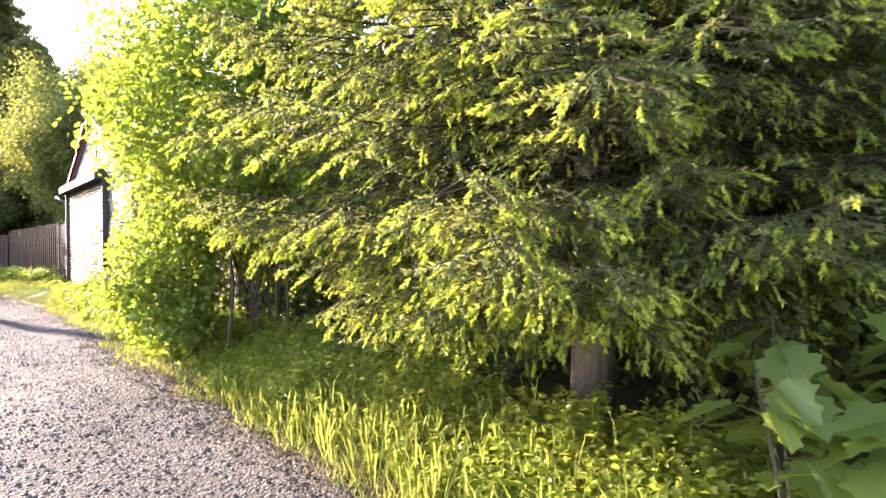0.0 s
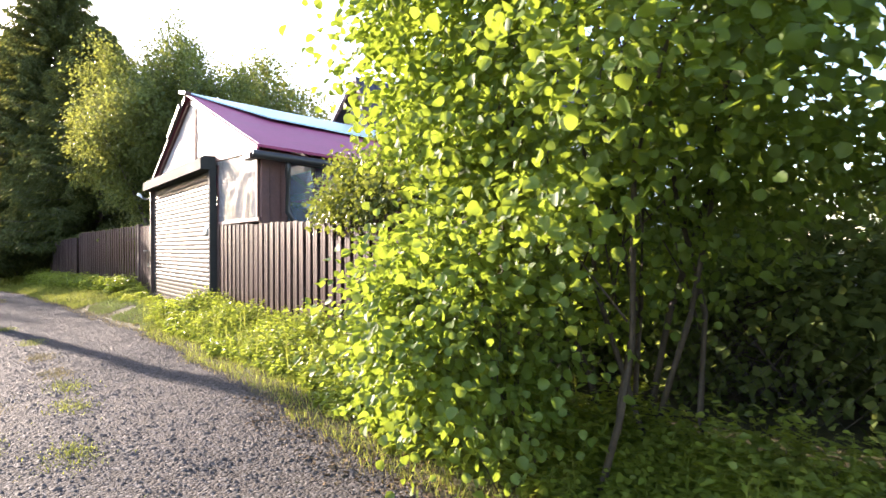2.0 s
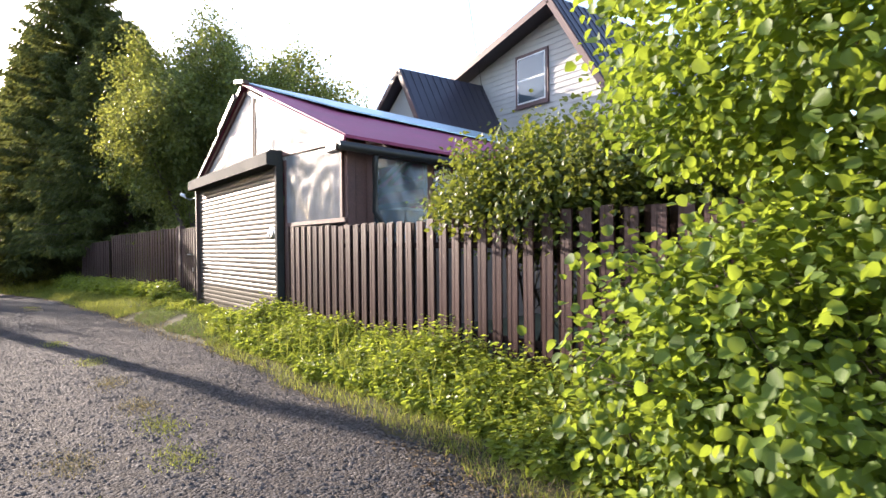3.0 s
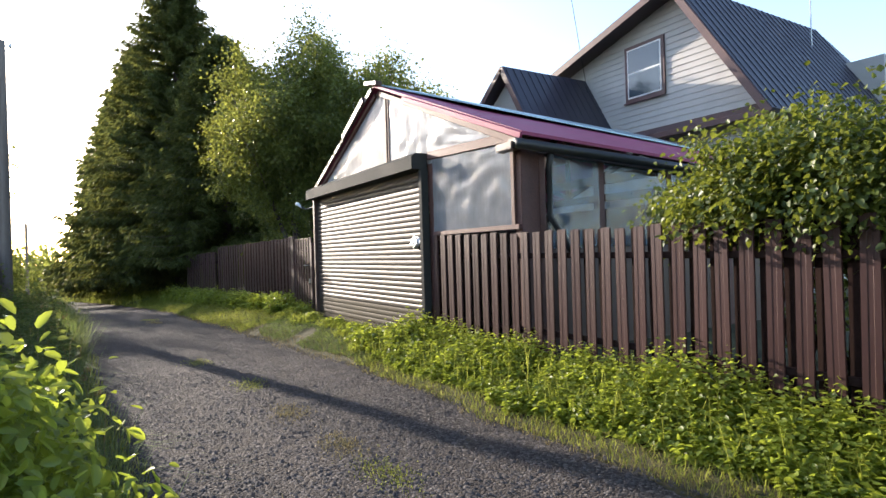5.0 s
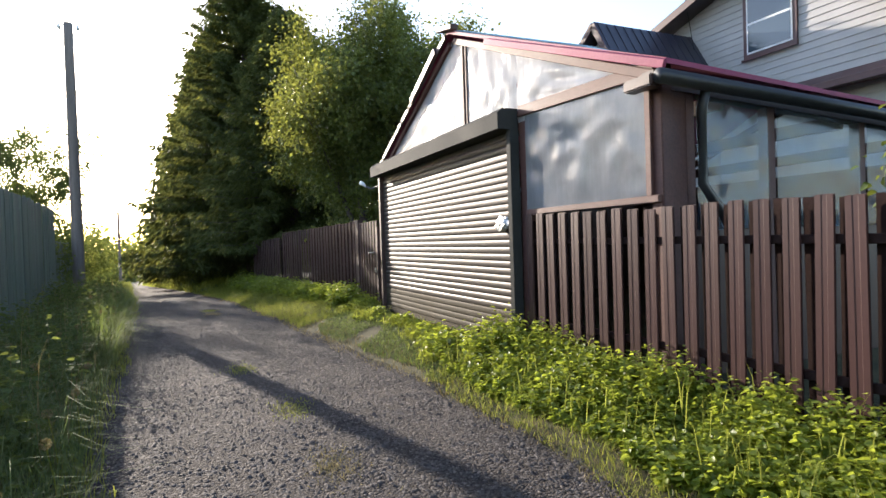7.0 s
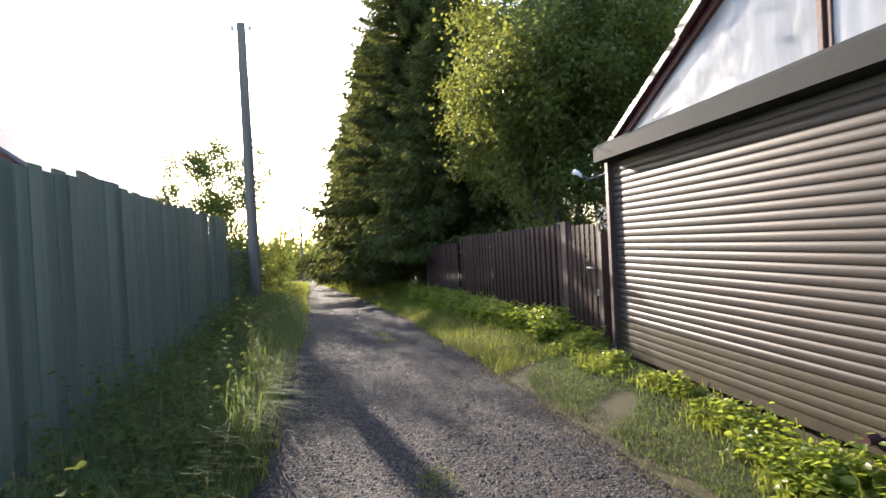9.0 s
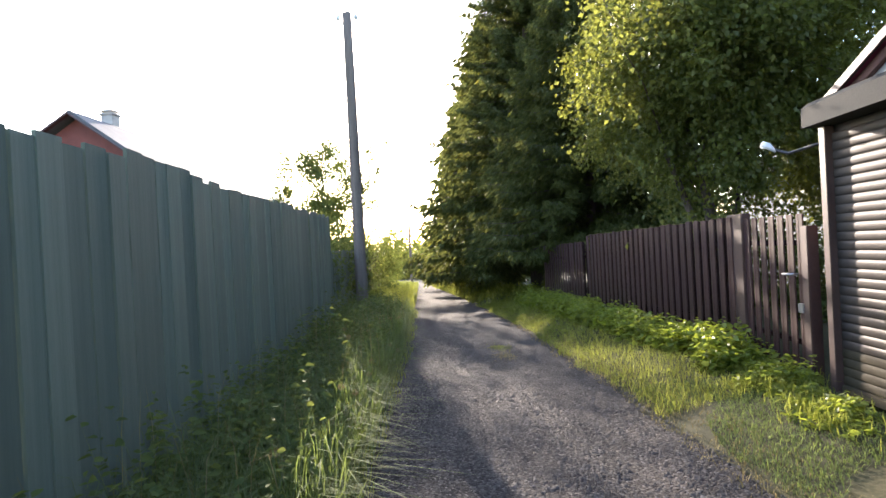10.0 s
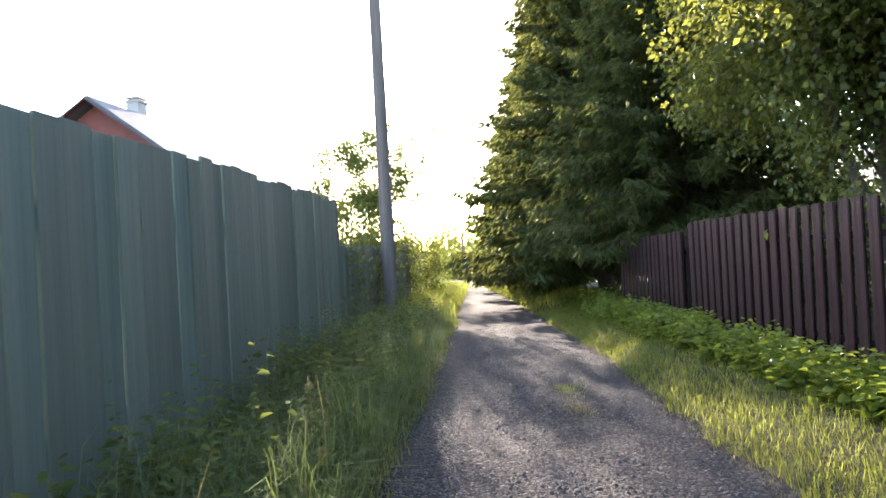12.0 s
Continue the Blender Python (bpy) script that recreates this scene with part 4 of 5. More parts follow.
def spruce(x, y, h, r, label, seed, foot=0.5, n_branch=230, per=36, spray=0.24, group=""):
    """A tall spruce: whorls of drooping boughs hung with needle sprays."""
    rng = rng_of(seed)
    z = ground_z(x, y)
    ob = thing("spruce", x, y, z, label, "spruce tree", group)
    bm = bmesh.new()
    tube(bm, [(x, y, z - 0.2), (x, y, z + h * 0.35), (x, y, z + h * 0.7), (x, y, z + h)], [0.2 * h / 10, 0.15 * h / 10, 0.08 * h / 10, 0.01], 10)
    P, D, L = [], [], []
    for i in range(n_branch):
        u = (i + rng.random()) / n_branch
        hz = foot + (h - foot) * u ** 1.12
        rad = r * (1 - (hz / h)) ** 0.72 * rng.uniform(0.72, 1.12) + 0.12
        az = i * 2.399 + rng.normal(0, 0.25)
        dirv = np.array([math.cos(az), math.sin(az)])
        s = np.linspace(0.12, 1, per)
        lift = 0.25 * s - 0.55 * s ** 1.5 + 0.22 * s ** 4
        tip_lift = 0.5 * (hz / h) ** 3
        pos = np.stack([x + dirv[0] * rad * s, y + dirv[1] * rad * s, z + hz + rad * (lift * 0.8 + tip_lift * s)], 1)
        if i % 2 == 0:
            tube(bm, [Vector(pos[k]) for k in (0, per // 3, 2 * per // 3, per - 1)], [0.025, 0.018, 0.01, 0.004], 4)
        side = np.array([-dirv[1], dirv[0]])
        for rep in range(2):
            sg = np.where(rng.random(per) < 0.5, -1, 1)
            dd = np.stack([dirv[0] * 0.8 + side[0] * sg * rng.uniform(0.2, 1.1, per), dirv[1] * 0.8 + side[1] * sg * rng.uniform(0.2, 1.1, per), -0.45 - 0.7 * rng.random(per)], 1)
            P.append(pos + rng.normal(0, 0.05, pos.shape))
            D.append(dd)
            L.append(spray * (0.55 + 0.7 * rng.random(per)) * (0.6 + 0.6 * (1 - hz / h)))
    P, D, L = np.concatenate(P), unit(np.concatenate(D)), np.concatenate(L)
    part("trunk", bm, M_BARK, ob, "", True)
    V, sel = [], rng.random(len(P)) < 0.13
    N = unit(rng.normal(0, 1, P.shape))
    raw("needle_foliage", leaf_mesh("needle_foliage", P[~sel], D[~sel], N[~sel], L[~sel], L[~sel] * 0.25, M_NEEDLE, 0.3, SPRAY), ob)
    raw("pale_foliage", leaf_mesh("pale_foliage", P[sel], D[sel], N[sel], L[sel], L[sel] * 0.3, M_YELLOWISH, 0.3, SPRAY), ob)
    N2 = unit(np.cross(D, N))
    raw("needle_foliage", leaf_mesh("needle_foliage", P, D, N2, L * 0.9, L * 0.22, M_NEEDLE, 0.3, SPRAY), ob)
    return ob


def near_spruce(x, y, h, r, seed):
    """A young spruce close to the lane: boughs, twigs, single needles, and pale new shoots at the tips."""
    rng = rng_of(seed)
    z = ground_z(x, y)
    ob = thing("spruce", x, y, z, "young spruce with bright yellow-green new shoots", "spruce tree")
    bm = bmesh.new()
    tube(bm, [(x, y, z - 0.2), (x + 0.01, y, z + 0.4), (x, y + 0.02, z + h * 0.5), (x, y, z + h)], [0.15, 0.125, 0.08, 0.01], 12)
    tw = bmesh.new()
    lb = bmesh.new()
    A, B, tipA, tipB = [], [], [], []
    nb = 430
    for i in range(nb):
        u = i / nb
        hz = 0.72 + (h - 0.77) * u ** 1.35
        rad = (r * (1 - hz / h) ** 0.75) * rng.uniform(0.75, 1.1) * min(1, 0.5 + 0.75 * (hz - 0.72)) + 0.1
        az = i * 2.399 + rng.normal(0, 0.2)
        d = Vector((math.cos(az), math.sin(az), 0))
        side = Vector((-d.y, d.x, 0))
        pts = []
        for k in range(7):
            s = k / 6
            pts.append(Vector((x, y, z + hz)) + d * rad * s + Vector((0, 0, rad * (0.12 * s - 0.42 * s ** 1.6 + 0.22 * s ** 4))))
        if pts[-1].y < 1.4 or (d.y > 0.6 and i % 4 == 1):
            continue
        tube(lb, pts, [0.014, 0.012, 0.010, 0.008, 0.006, 0.004, 0.002], 5)
        for k in range(6):
            for half in (0.0, 0.5):
                A.append(pts[k].lerp(pts[k + 1], half))
                B.append(pts[k].lerp(pts[k + 1], half + 0.5))
        nt = int(9 + rad * 16)
        for k in range(nt):
            s = 0.16 + 0.84 * (k + 1) / nt
            f = s * 6
            j = min(int(f), 5)
            p = pts[j].lerp(pts[j + 1], f - j)
            ln = (0.16 + 0.26 * (1 - s) * rad) * rng.uniform(0.7, 1.2) * min(1, 1.3 * rad)
            sg = 1 if k % 2 else -1
            tdir = (d * rng.uniform(0.6, 1.1) + side * sg * rng.uniform(0.6, 1.1) + Vector((0, 0, rng.uniform(-0.6, 0.0)))).normalized()
            q = p + tdir * ln + Vector((0, 0, -0.10 * ln))
            A.append(p)
            B.append(q)
            tube(tw, [p, q], [0.004, 0.002], 3)
            for m in range(4):
                uu = rng.uniform(0.15, 0.95)
                pp = p.lerp(q, uu)
                td = (tdir + side * rng.uniform(-0.9, 0.9) + Vector((0, 0, -0.22))).normalized()
                qq = pp + td * ln * 0.55
                A.append(pp)
                B.append(qq)
                if s > 0.35 and rng.random() < 0.45:
                    tipA.append(qq)
                    tipB.append(qq + (td + Vector((0, 0, -0.55))).normalized() * rng.uniform(0.03, 0.055))
            if rng.random() < 0.85:
                tipA.append(q)
                tipB.append(q + (tdir + Vector((0, 0, -0.35))).normalized() * rng.uniform(0.05, 0.09))
    part("trunk", bm, M_BARK, ob, "", True)
    tagged(part("bough_mass", lb, M_BOUGH, ob, "", True), kind="stuff")
    tagged(part("twig_mass", tw, M_BOUGH, ob), kind="stuff")

    def needles(A, B, per, ln, wd, mat, name, spread, ahead):
        A, B = np.array([tuple(v) for v in A]), np.array([tuple(v) for v in B])
        idx = np.repeat(np.arange(len(A)), per)
        t = rng.random(len(idx))[:, None]
        T = unit(B - A)[idx]
        P = A[idx] * (1 - t) + B[idx] * t
        R = unit(np.cross(T, rng.normal(0, 1, P.shape)))
        D = unit(T * ahead + R * spread)
        Lh = ln * rng.uniform(0.7, 1.15, len(P))[:, None]
        S = unit(np.cross(D, rng.normal(0, 1, P.shape))) * wd
        V = np.stack([P - S, P + S, P + D * Lh], 1).reshape(-1, 3)
        F = np.arange(len(V)).reshape(-1, 3)
        tagged(raw(name, mesh_of(name, V, F, mat), ob), kind="stuff")
    needles(A, B, 13, 0.026, 0.0052, M_NEEDLE, "needle_mass", 0.8, 0.7)
    needles(tipA, tipB, 18, 0.019, 0.0042, M_TIP, "young_growth", 0.55, 0.8)
    return ob


def maple_leaf_mesh():
    """One five-lobed leaf, 1 long, pointing along x, slightly cupped."""
    out = [(0.0, 0), (-0.04, 0.22), (0.02, 0.42), (0.17, 0.40), (0.24, 0.66), (0.40, 0.56), (0.52, 0.70), (0.56, 0.42), (0.66, 0.30), (0.80, 0.36), (0.86, 0.18), (1.0, 0)]
    bm = bmesh.new()
    right = [bm.verts.new((u, -0.8 * w, 0.12 * w - 0.1 * u * u)) for u, w in out]
    left = [right[0]] + [bm.verts.new((u, 0.8 * w, 0.12 * w - 0.1 * u * u)) for u, w in out[1:-1]] + [right[-1]]
    bm.faces.new(right)
    bm.faces.new(left[::-1])
    me = bpy.data.meshes.new("leaf")
    bm.to_mesh(me)
    bm.free()
    me.materials.append(M_MAPLE)
    return me


def maple_sapling(x, y, h, n, seed, leaf):
    rng = rng_of(seed)
    z = ground_z(x, y)
    ob = thing("maple_sapling", x, y, z, "low maple sapling with broad lobed green leaves", "sapling")
    mains = []
    for k in range(5):
        az = 1.257 * k + rng.normal(0, 0.3)
        reach = h * rng.uniform(0.15, 0.4)
        top = Vector((x + math.cos(az) * reach, y + math.sin(az) * reach, z + h * rng.uniform(0.7, 1.0)))
        mid = Vector((x, y, z)).lerp(top, 0.5) + Vector((0, 0, 0.06))
        pts = [Vector((x, y, z - 0.05)), mid, top]
        part("stem", tube(bmesh.new(), pts, [0.006, 0.004, 0.002], 5), M_TWIG, ob)
        mains.append(pts)
    for k in range(n):
        pts = mains[k % 5]
        u = rng.uniform(0.25, 1.0)
        root = pts[0].lerp(pts[1], u * 2) if u < 0.5 else pts[1].lerp(pts[2], u * 2 - 1)
        az = rng.uniform(0, 6.28)
        tip = root + Vector((math.cos(az), math.sin(az), 0.35)) * rng.uniform(0.05, 0.13)
        part("petiole", tube(bmesh.new(), [root, tip], [0.0018, 0.0012], 3), M_GRASS, ob)
        po = raw("leaf", leaf, ob)
        po.matrix_basis = Matrix.Translation(tip) @ Matrix.Rotation(az, 4, "Z") @ Matrix.Rotation(rng.uniform(0.1, 0.8), 4, "Y") @ Matrix.Rotation(rng.normal(0, 0.4), 4, "X") @ Matrix.Scale(rng.uniform(0.10, 0.17), 4)


MAPLE_LEAF = maple_leaf_mesh()
near_spruce(-2.1, 3.25, 5.6, 2.38, 11)
maple_sapling(-0.84, 2.34, 0.86, 50, 12, MAPLE_LEAF)
maple_sapling(-0.5, 2.52, 0.98, 46, 13, MAPLE_LEAF)
broadleaf(-5.1, 2.8, 0.3, (-5.25, 2.58, 2.22), (1.42, 1.0, 1.22), "large hazel bush with round sunlit leaves", 720, 38000, 0.047, M_HAZEL, None, 0.0, 21, 8, 0.022, 0.10, "hazel_bush", dense=0.5, shape=ROUND, lumps=0.28, ratio=0.92)
broadleaf(-6.4, 2.5, 0.2, (-6.25, 2.3, 0.68), (0.55, 0.42, 0.58), "young hazel shoots at the foot of the bush", 140, 4400, 0.05, M_HAZEL, None, 0.0, 26, 7, 0.009, 0.09, "hazel_bush", dense=0.4, shape=ROUND, ratio=0.92)
broadleaf(-5.7, 2.35, 0.2, (-5.65, 2.12, 0.78), (0.62, 0.45, 0.62), "young hazel shoots at the foot of the bush", 150, 5200, 0.048, M_HAZEL, None, 0.0, 27, 7, 0.008, 0.09, "hazel_bush", dense=0.4, shape=ROUND, ratio=0.92)
broadleaf(-8.2, 3.5, 0.4, (-7.8, 3.38, 1.63), (1.45, 0.55, 0.43), "climbing bush spilling over the brown fence", 420, 36000, 0.047, M_VINE, None, 0, 22, 5, 0.022, 0.09, "climbing_bush", dense=0.4, lumps=0.3, shape=((0.30, 0.5), (0.72, 0.36)))
broadleaf(-8.15, -0.98, 0.2, (-8.12, -0.97, 0.62), (0.48, 0.42, 0.47), "low green shrub at the edge of the lane", 200, 9000, 0.052, M_NETTLE, None, 0, 23, 7, 0.012, 0.08, "shrub", dense=0.35, shape=ROUND, ratio=0.48, droop=0.5)
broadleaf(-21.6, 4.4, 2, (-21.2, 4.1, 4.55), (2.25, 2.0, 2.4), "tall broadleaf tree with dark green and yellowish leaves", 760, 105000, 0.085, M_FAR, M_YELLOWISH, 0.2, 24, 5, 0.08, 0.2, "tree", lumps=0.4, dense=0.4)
broadleaf(-23.5, 8.0, 2, (-23.5, 7.8, 4.6), (2.4, 2.0, 3.0), "broadleaf tree behind the brown fence", 420, 36000, 0.12, M_FAR, None, 0, 25, 3, 0.11, 0.28, "tree")
spruce(-26.8, 3.3, 8.8, 3.6, "tall dark spruce beside the lane", 31, foot=1.3, n_branch=540, per=104, spray=0.20, group="spruces along the lane")
spruce(-31.5, 2.4, 13.0, 4.5, "tall dark spruce beside the lane", 32, foot=1.0, n_branch=640, per=96, spray=0.27, group="spruces along the lane")
spruce(-37.5, 1.3, 12.0, 3.4, "tall dark spruce beside the lane", 33, foot=0.8, n_branch=420, per=46, spray=0.42, group="spruces along the lane")
spruce(-45.0, 0.6, 12.0, 3.4, "tall dark spruce beside the lane", 34, n_branch=340, per=40, spray=0.45, group="spruces along the lane")
spruce(-0.6, 5.6, 7.0, 2.0, "dense dark spruce in the thicket behind the verge", 35, n_branch=420, per=44, spray=0.3, foot=0.3)
spruce(-2.7, 6.3, 7.8, 2.3, "dense dark spruce in the thicket behind the verge", 37, n_branch=420, per=44, spray=0.3, foot=0.3)
spruce(1.8, 4.6, 7.5, 2.0, "dense dark spruce in the thicket behind the verge", 36, n_branch=420, per=44, spray=0.3, foot=0.3)
for k, (bx, by, bh) in enumerate(((-3.2, 4.9, 1.9), (-5.2, 4.8, 1.6), (-1.6, 4.6, 1.8), (-6.6, 5.2, 1.2), (-3.9, 4.1, 1.0), (-2.6, 4.2, 1.0), (-1.0, 4.0, 1.1), (0.3, 3.6, 1.2), (-5.0, 4.0, 0.9), (-6.3, 4.0, 1.1), (-7.6, 4.6, 1.0))):
    broadleaf(bx, by, 0.2, (bx, by, 0.3 + bh * 0.45), (1.1, 0.8, bh * 0.6), "dark leafy thicket behind the wire fence", 120, 6500, 0.07, M_DARKW, None, 0, 90 + k, 5, 0.02, 0.14, "thicket_bush", "thicket behind the wire fence", 0.3)
for k, (bx, by, bh) in enumerate(((-19.6, 5.6, 1.2), (-22.2, 5.4, 1.8), (-24.6, 4.6, 2.1), (-26.6, 6.0, 2.4), (-29.0, 6.5, 2.6))):
    broadleaf(bx, by, 0.2, (bx, by, 0.1 + bh * 0.5), (1.4, 0.9, bh * 0.6), "dark undergrowth behind the far brown fence", 120, 6500, 0.08, M_DARKW, None, 0, 95 + k, 5, 0.02, 0.16, "thicket_bush", "undergrowth behind the far fence", 0.3)
broadleaf(-40.0, -7.1, 2, (-40.0, -7.0, 4.9), (2.6, 2.7, 2.6), "thin birch tree with sparse leaves against the light", 260, 21000, 0.12, M_DARKW, None, 0, 41, 3, 0.05, 0.2, "tree", lumps=0.4)
for k, (bx, by, br, bh) in enumerate(((-23.9, -3.6, 0.9, 1.15), (-26.8, -3.8, 1.1, 1.35), (-29.5, -4.2, 1.2, 1.5), (-33, -4.6, 1.3, 1.4), (-38, -4.5, 1.5, 1.6), (-45, -5.3, 1.8, 1.9), (-55, -6.6, 2.2, 2.3), (-68, -8.0, 2.6, 2.7))):
    bz = ground_z(bx, by)
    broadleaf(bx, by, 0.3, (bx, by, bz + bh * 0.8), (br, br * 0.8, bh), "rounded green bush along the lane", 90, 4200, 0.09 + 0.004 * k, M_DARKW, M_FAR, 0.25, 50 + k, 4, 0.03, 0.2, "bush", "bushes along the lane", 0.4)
for k, (bx, by, br, bh) in enumerate(((-33.0, 0.1, 0.7, 0.8), (-37.5, -0.5, 0.8, 0.9), (-48, -0.9, 1.8, 2.4), (-62, -2.4, 2.2, 3.0))):
    bz = ground_z(bx, by)
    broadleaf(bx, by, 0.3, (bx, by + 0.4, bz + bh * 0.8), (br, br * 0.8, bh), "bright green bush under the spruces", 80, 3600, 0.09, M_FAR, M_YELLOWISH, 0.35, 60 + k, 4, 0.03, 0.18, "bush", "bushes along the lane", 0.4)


def far_woods():
    """The wooded skyline at the end of the lane and round the plots."""
    rng = rng_of(77)
    P = []
    for k in range(170):
        a = rng.uniform(-0.5, 0.75)
        dist = rng.uniform(85, 130)
        x, y = -14 - dist * math.cos(a), -dist * math.sin(a) - 4
        hh = rng.uniform(5, 8.5)
        rr = rng.uniform(1.8, 3.2)
        c = crown_points(rng, (x, y, base_z(x) + hh * 0.5), (rr, rr, hh * 0.55), 190, 0.5)
        P.append(c)
    P = np.concatenate(P)
    D = unit(rng.normal(0, 1, P.shape))
    N = unit(rng.normal(0, 1, P.shape) + np.array([0, 0, 0.6]))
    L = rng.uniform(0.5, 1.0, len(P))
    ob = new("far_woods", leaf_mesh("far_woods", P, D, N, L, L * 0.8, M_FAR, 0.2, SPRAY))
    tagged(ob, "distant woods closing the end of the lane", "woods", kind="stuff")


far_woods()


# ---- verge plants ----
def scatter(rng, n, x0, x1, lo, hi):
    """Feet of plants between two edges given as functions of x."""
    x = rng.uniform(x0, x1, n)
    u = rng.random(n)
    a = np.array([lo(float(v)) for v in x])
    b = np.array([hi(float(v)) for v in x])
    y = a + (b - a) * u
    return np.stack([x, y, heights(np.stack([x, y], 1))], 1), u


def grass(name, label, rng, P, length, width, mat, droop=(0.2, 1.0)):
    n = len(P)
    az = rng.uniform(0, 2 * math.pi, n)
    D = np.stack([np.cos(az), np.sin(az), np.zeros(n)], 1)
    L = length * rng.uniform(0.45, 1.25, n)
    ob = new(name, blade_mesh(name, P, D, L, np.full(n, width) * rng.uniform(0.6, 1.2, n), rng.uniform(*droop, n), mat))
    return tagged(ob, label, "grass", kind="stuff")


def weeds(name, label, rng, P, height, leaf, per, mat, ratio=0.62):
    """Leafy stems: each carries leaves in a spiral up to its tip."""
    n = len(P)
    H = height * rng.uniform(0.55, 1.2, n) * np.array([0.8 + 0.7 * noise.noise(Vector((float(p[0]) * 1.8, float(p[1]) * 1.8, 1.5))) for p in P])
    idx = np.repeat(np.arange(n), per)
    k = np.tile(np.arange(per), n)
    u = (k + 0.6 + rng.uniform(-0.25, 0.25, len(k))) / per
    az = k * 1.9 + rng.uniform(0, 6.28, n)[idx]
    lean = rng.normal(0, 0.16, (n, 2))
    base = P[idx].copy()
    base[:, 2] += H[idx] * u
    base[:, :2] += lean[idx] * (H[idx] * u)[:, None]
    D = np.stack([np.cos(az), np.sin(az), rng.uniform(-0.35, 0.35, len(k))], 1)
    N = np.stack([rng.normal(0, 0.55, len(k)), rng.normal(0, 0.55, len(k)), np.ones(len(k))], 1)
    L = leaf * rng.uniform(0.6, 1.25, len(k)) * (1.1 - 0.45 * u)
    ob = new(name, leaf_mesh(name, base, D, N, L, L * ratio, mat, 0.18))
    tagged(ob, label, "weeds", kind="stuff")
    tip = P.copy()
    tip[:, 2] += H
    tip[:, :2] += lean * H[:, None]
    S = np.stack([np.full(n, 0.0022), np.zeros(n), np.zeros(n)], 1)
    V = np.stack([P - S, P + S, tip], 1).reshape(-1, 3)
    st = new(name + "_stems", mesh_of(name + "_stems", V, np.arange(len(V)).reshape(-1, 3), M_GRASS))
    tagged(st, "thin green stems of the verge weeds", "weeds", kind="stuff")


def ragged(x, f):
    return 0.10 * noise.noise(Vector((x * 1.7, f, 0.5))) + 0.06 * noise.noise(Vector((x * 6.1, f, 2.5)))


def verge():
    r = rng_of(101)
    # verge below the brown fence
    P, u = scatter(r, 7500, -12.5, -0.3, lambda x: right_edge(x) + 0.16 + ragged(x, 1), lambda x: 2.93)
    weeds("verge_weeds", "dense bright green leafy weeds along the fence", r, P, 0.11 + 0.20 * u ** 0.7, 0.058, 11, M_NETTLE, 0.7)
    P, u = scatter(r, 16000, -12.6, 1.0, lambda x: right_edge(x) - 0.08 + ragged(x, 1), lambda x: right_edge(x) + 0.75)
    grass("verge_grass", "bright green grass at the edge of the lane", r, P, 0.10, 0.005, M_GRASS, (0.5, 1.25))
    P, u = scatter(r, 1500, -12.6, 1.0, lambda x: right_edge(x) + 0.2, lambda x: 2.9)
    grass("tall_verge_grass", "tall bright grass blades among the weeds", r, P, 0.38, 0.006, M_GRASS, (0.2, 0.9))
    P, u = scatter(r, 2600, -4.6, 0.6, lambda x: right_edge(x) - 0.02, lambda x: right_edge(x) + 0.6)
    grass("tall_verge_grass", "tall sunlit grass under the spruce", r, P, 0.27, 0.009, M_GRASS, (0.2, 1.0))
    P, u = scatter(r, 9000, -26, 1.0, lambda x: right_edge(x) - 0.16 + ragged(x, 1), lambda x: right_edge(x) + 0.32 + ragged(x, 1))
    grass("dry_verge_grass", "short dry straw-coloured grass on the lane's edge", r, P, 0.06, 0.005, M_DRY, (0.5, 1.0))
    # clumps in front of the shutter and beside the post
    for cx, cy, rx, ry, n, h in ((-12.2, 2.62, 0.42, 0.22, 380, 0.33), (-13.1, 2.45, 0.36, 0.18, 150, 0.20), (-14.0, 2.58, 0.3, 0.12, 90, 0.12), (-14.9, 2.62, 0.25, 0.12, 60, 0.09), (-15.9, 2.5, 0.3, 0.14, 80, 0.12), (-16.8, 2.62, 0.4, 0.2, 190, 0.24)):
        P = np.stack([r.normal(cx, rx * 0.6, n), r.normal(cy, ry * 0.6, n)], 1)
        P[:, 1] = np.minimum(P[:, 1], 2.86)
        P = np.concatenate([P, heights(P)[:, None]], 1)
        weeds("weed_clump", "bushy green weed clump in front of the shutter", r, P, h, 0.075, 9, M_NETTLE)
        Q = np.repeat(P, 8, 0) + r.normal(0, 0.07, (len(P) * 8, 3)) * np.array([1, 1, 0])
        grass("clump_grass", "short green grass round the weed clump", r, Q, 0.12, 0.006, M_GRASS)
    P, u = scatter(r, 17000, -17.4, -12.3, lambda x: right_edge(x) + 0.05 + ragged(x, 3), lambda x: 2.85)
    keep = np.array([noise.noise(Vector((float(p[0]) * 1.6, float(p[1]) * 1.6, 4.0))) > -0.22 for p in P])
    grass("thin_grass", "thin worn grass in front of the shutter", r, P[keep], 0.065, 0.005, M_SHADY, (0.5, 1.3))
    # verge below the far brown fence
    far_line = lambda x: 2.80 + 0.149 * (x + 18.15) if x < -18.15 else 2.85
    P, u = scatter(r, 1300, -25.8, -17.2, lambda x: far_line(x) - 0.62 + ragged(x, 5), far_line)
    weeds("verge_weeds", "broad-leaved green weeds along the far fence", r, P, 0.33, 0.085, 10, M_NETTLE, 0.8)
    P, u = scatter(r, 30000, -28, -16.6, lambda x: right_edge(x) - 0.05 + ragged(x, 1), lambda x: far_line(x))
    grass("verge_grass", "green grass strip between lane and far fence", r, P, 0.12, 0.0045, M_GRASS, (0.4, 1.2))
    P, u = scatter(r, 9000, -60, -28, lambda x: right_edge(x) - 0.05, lambda x: right_edge(x) + 2.2)
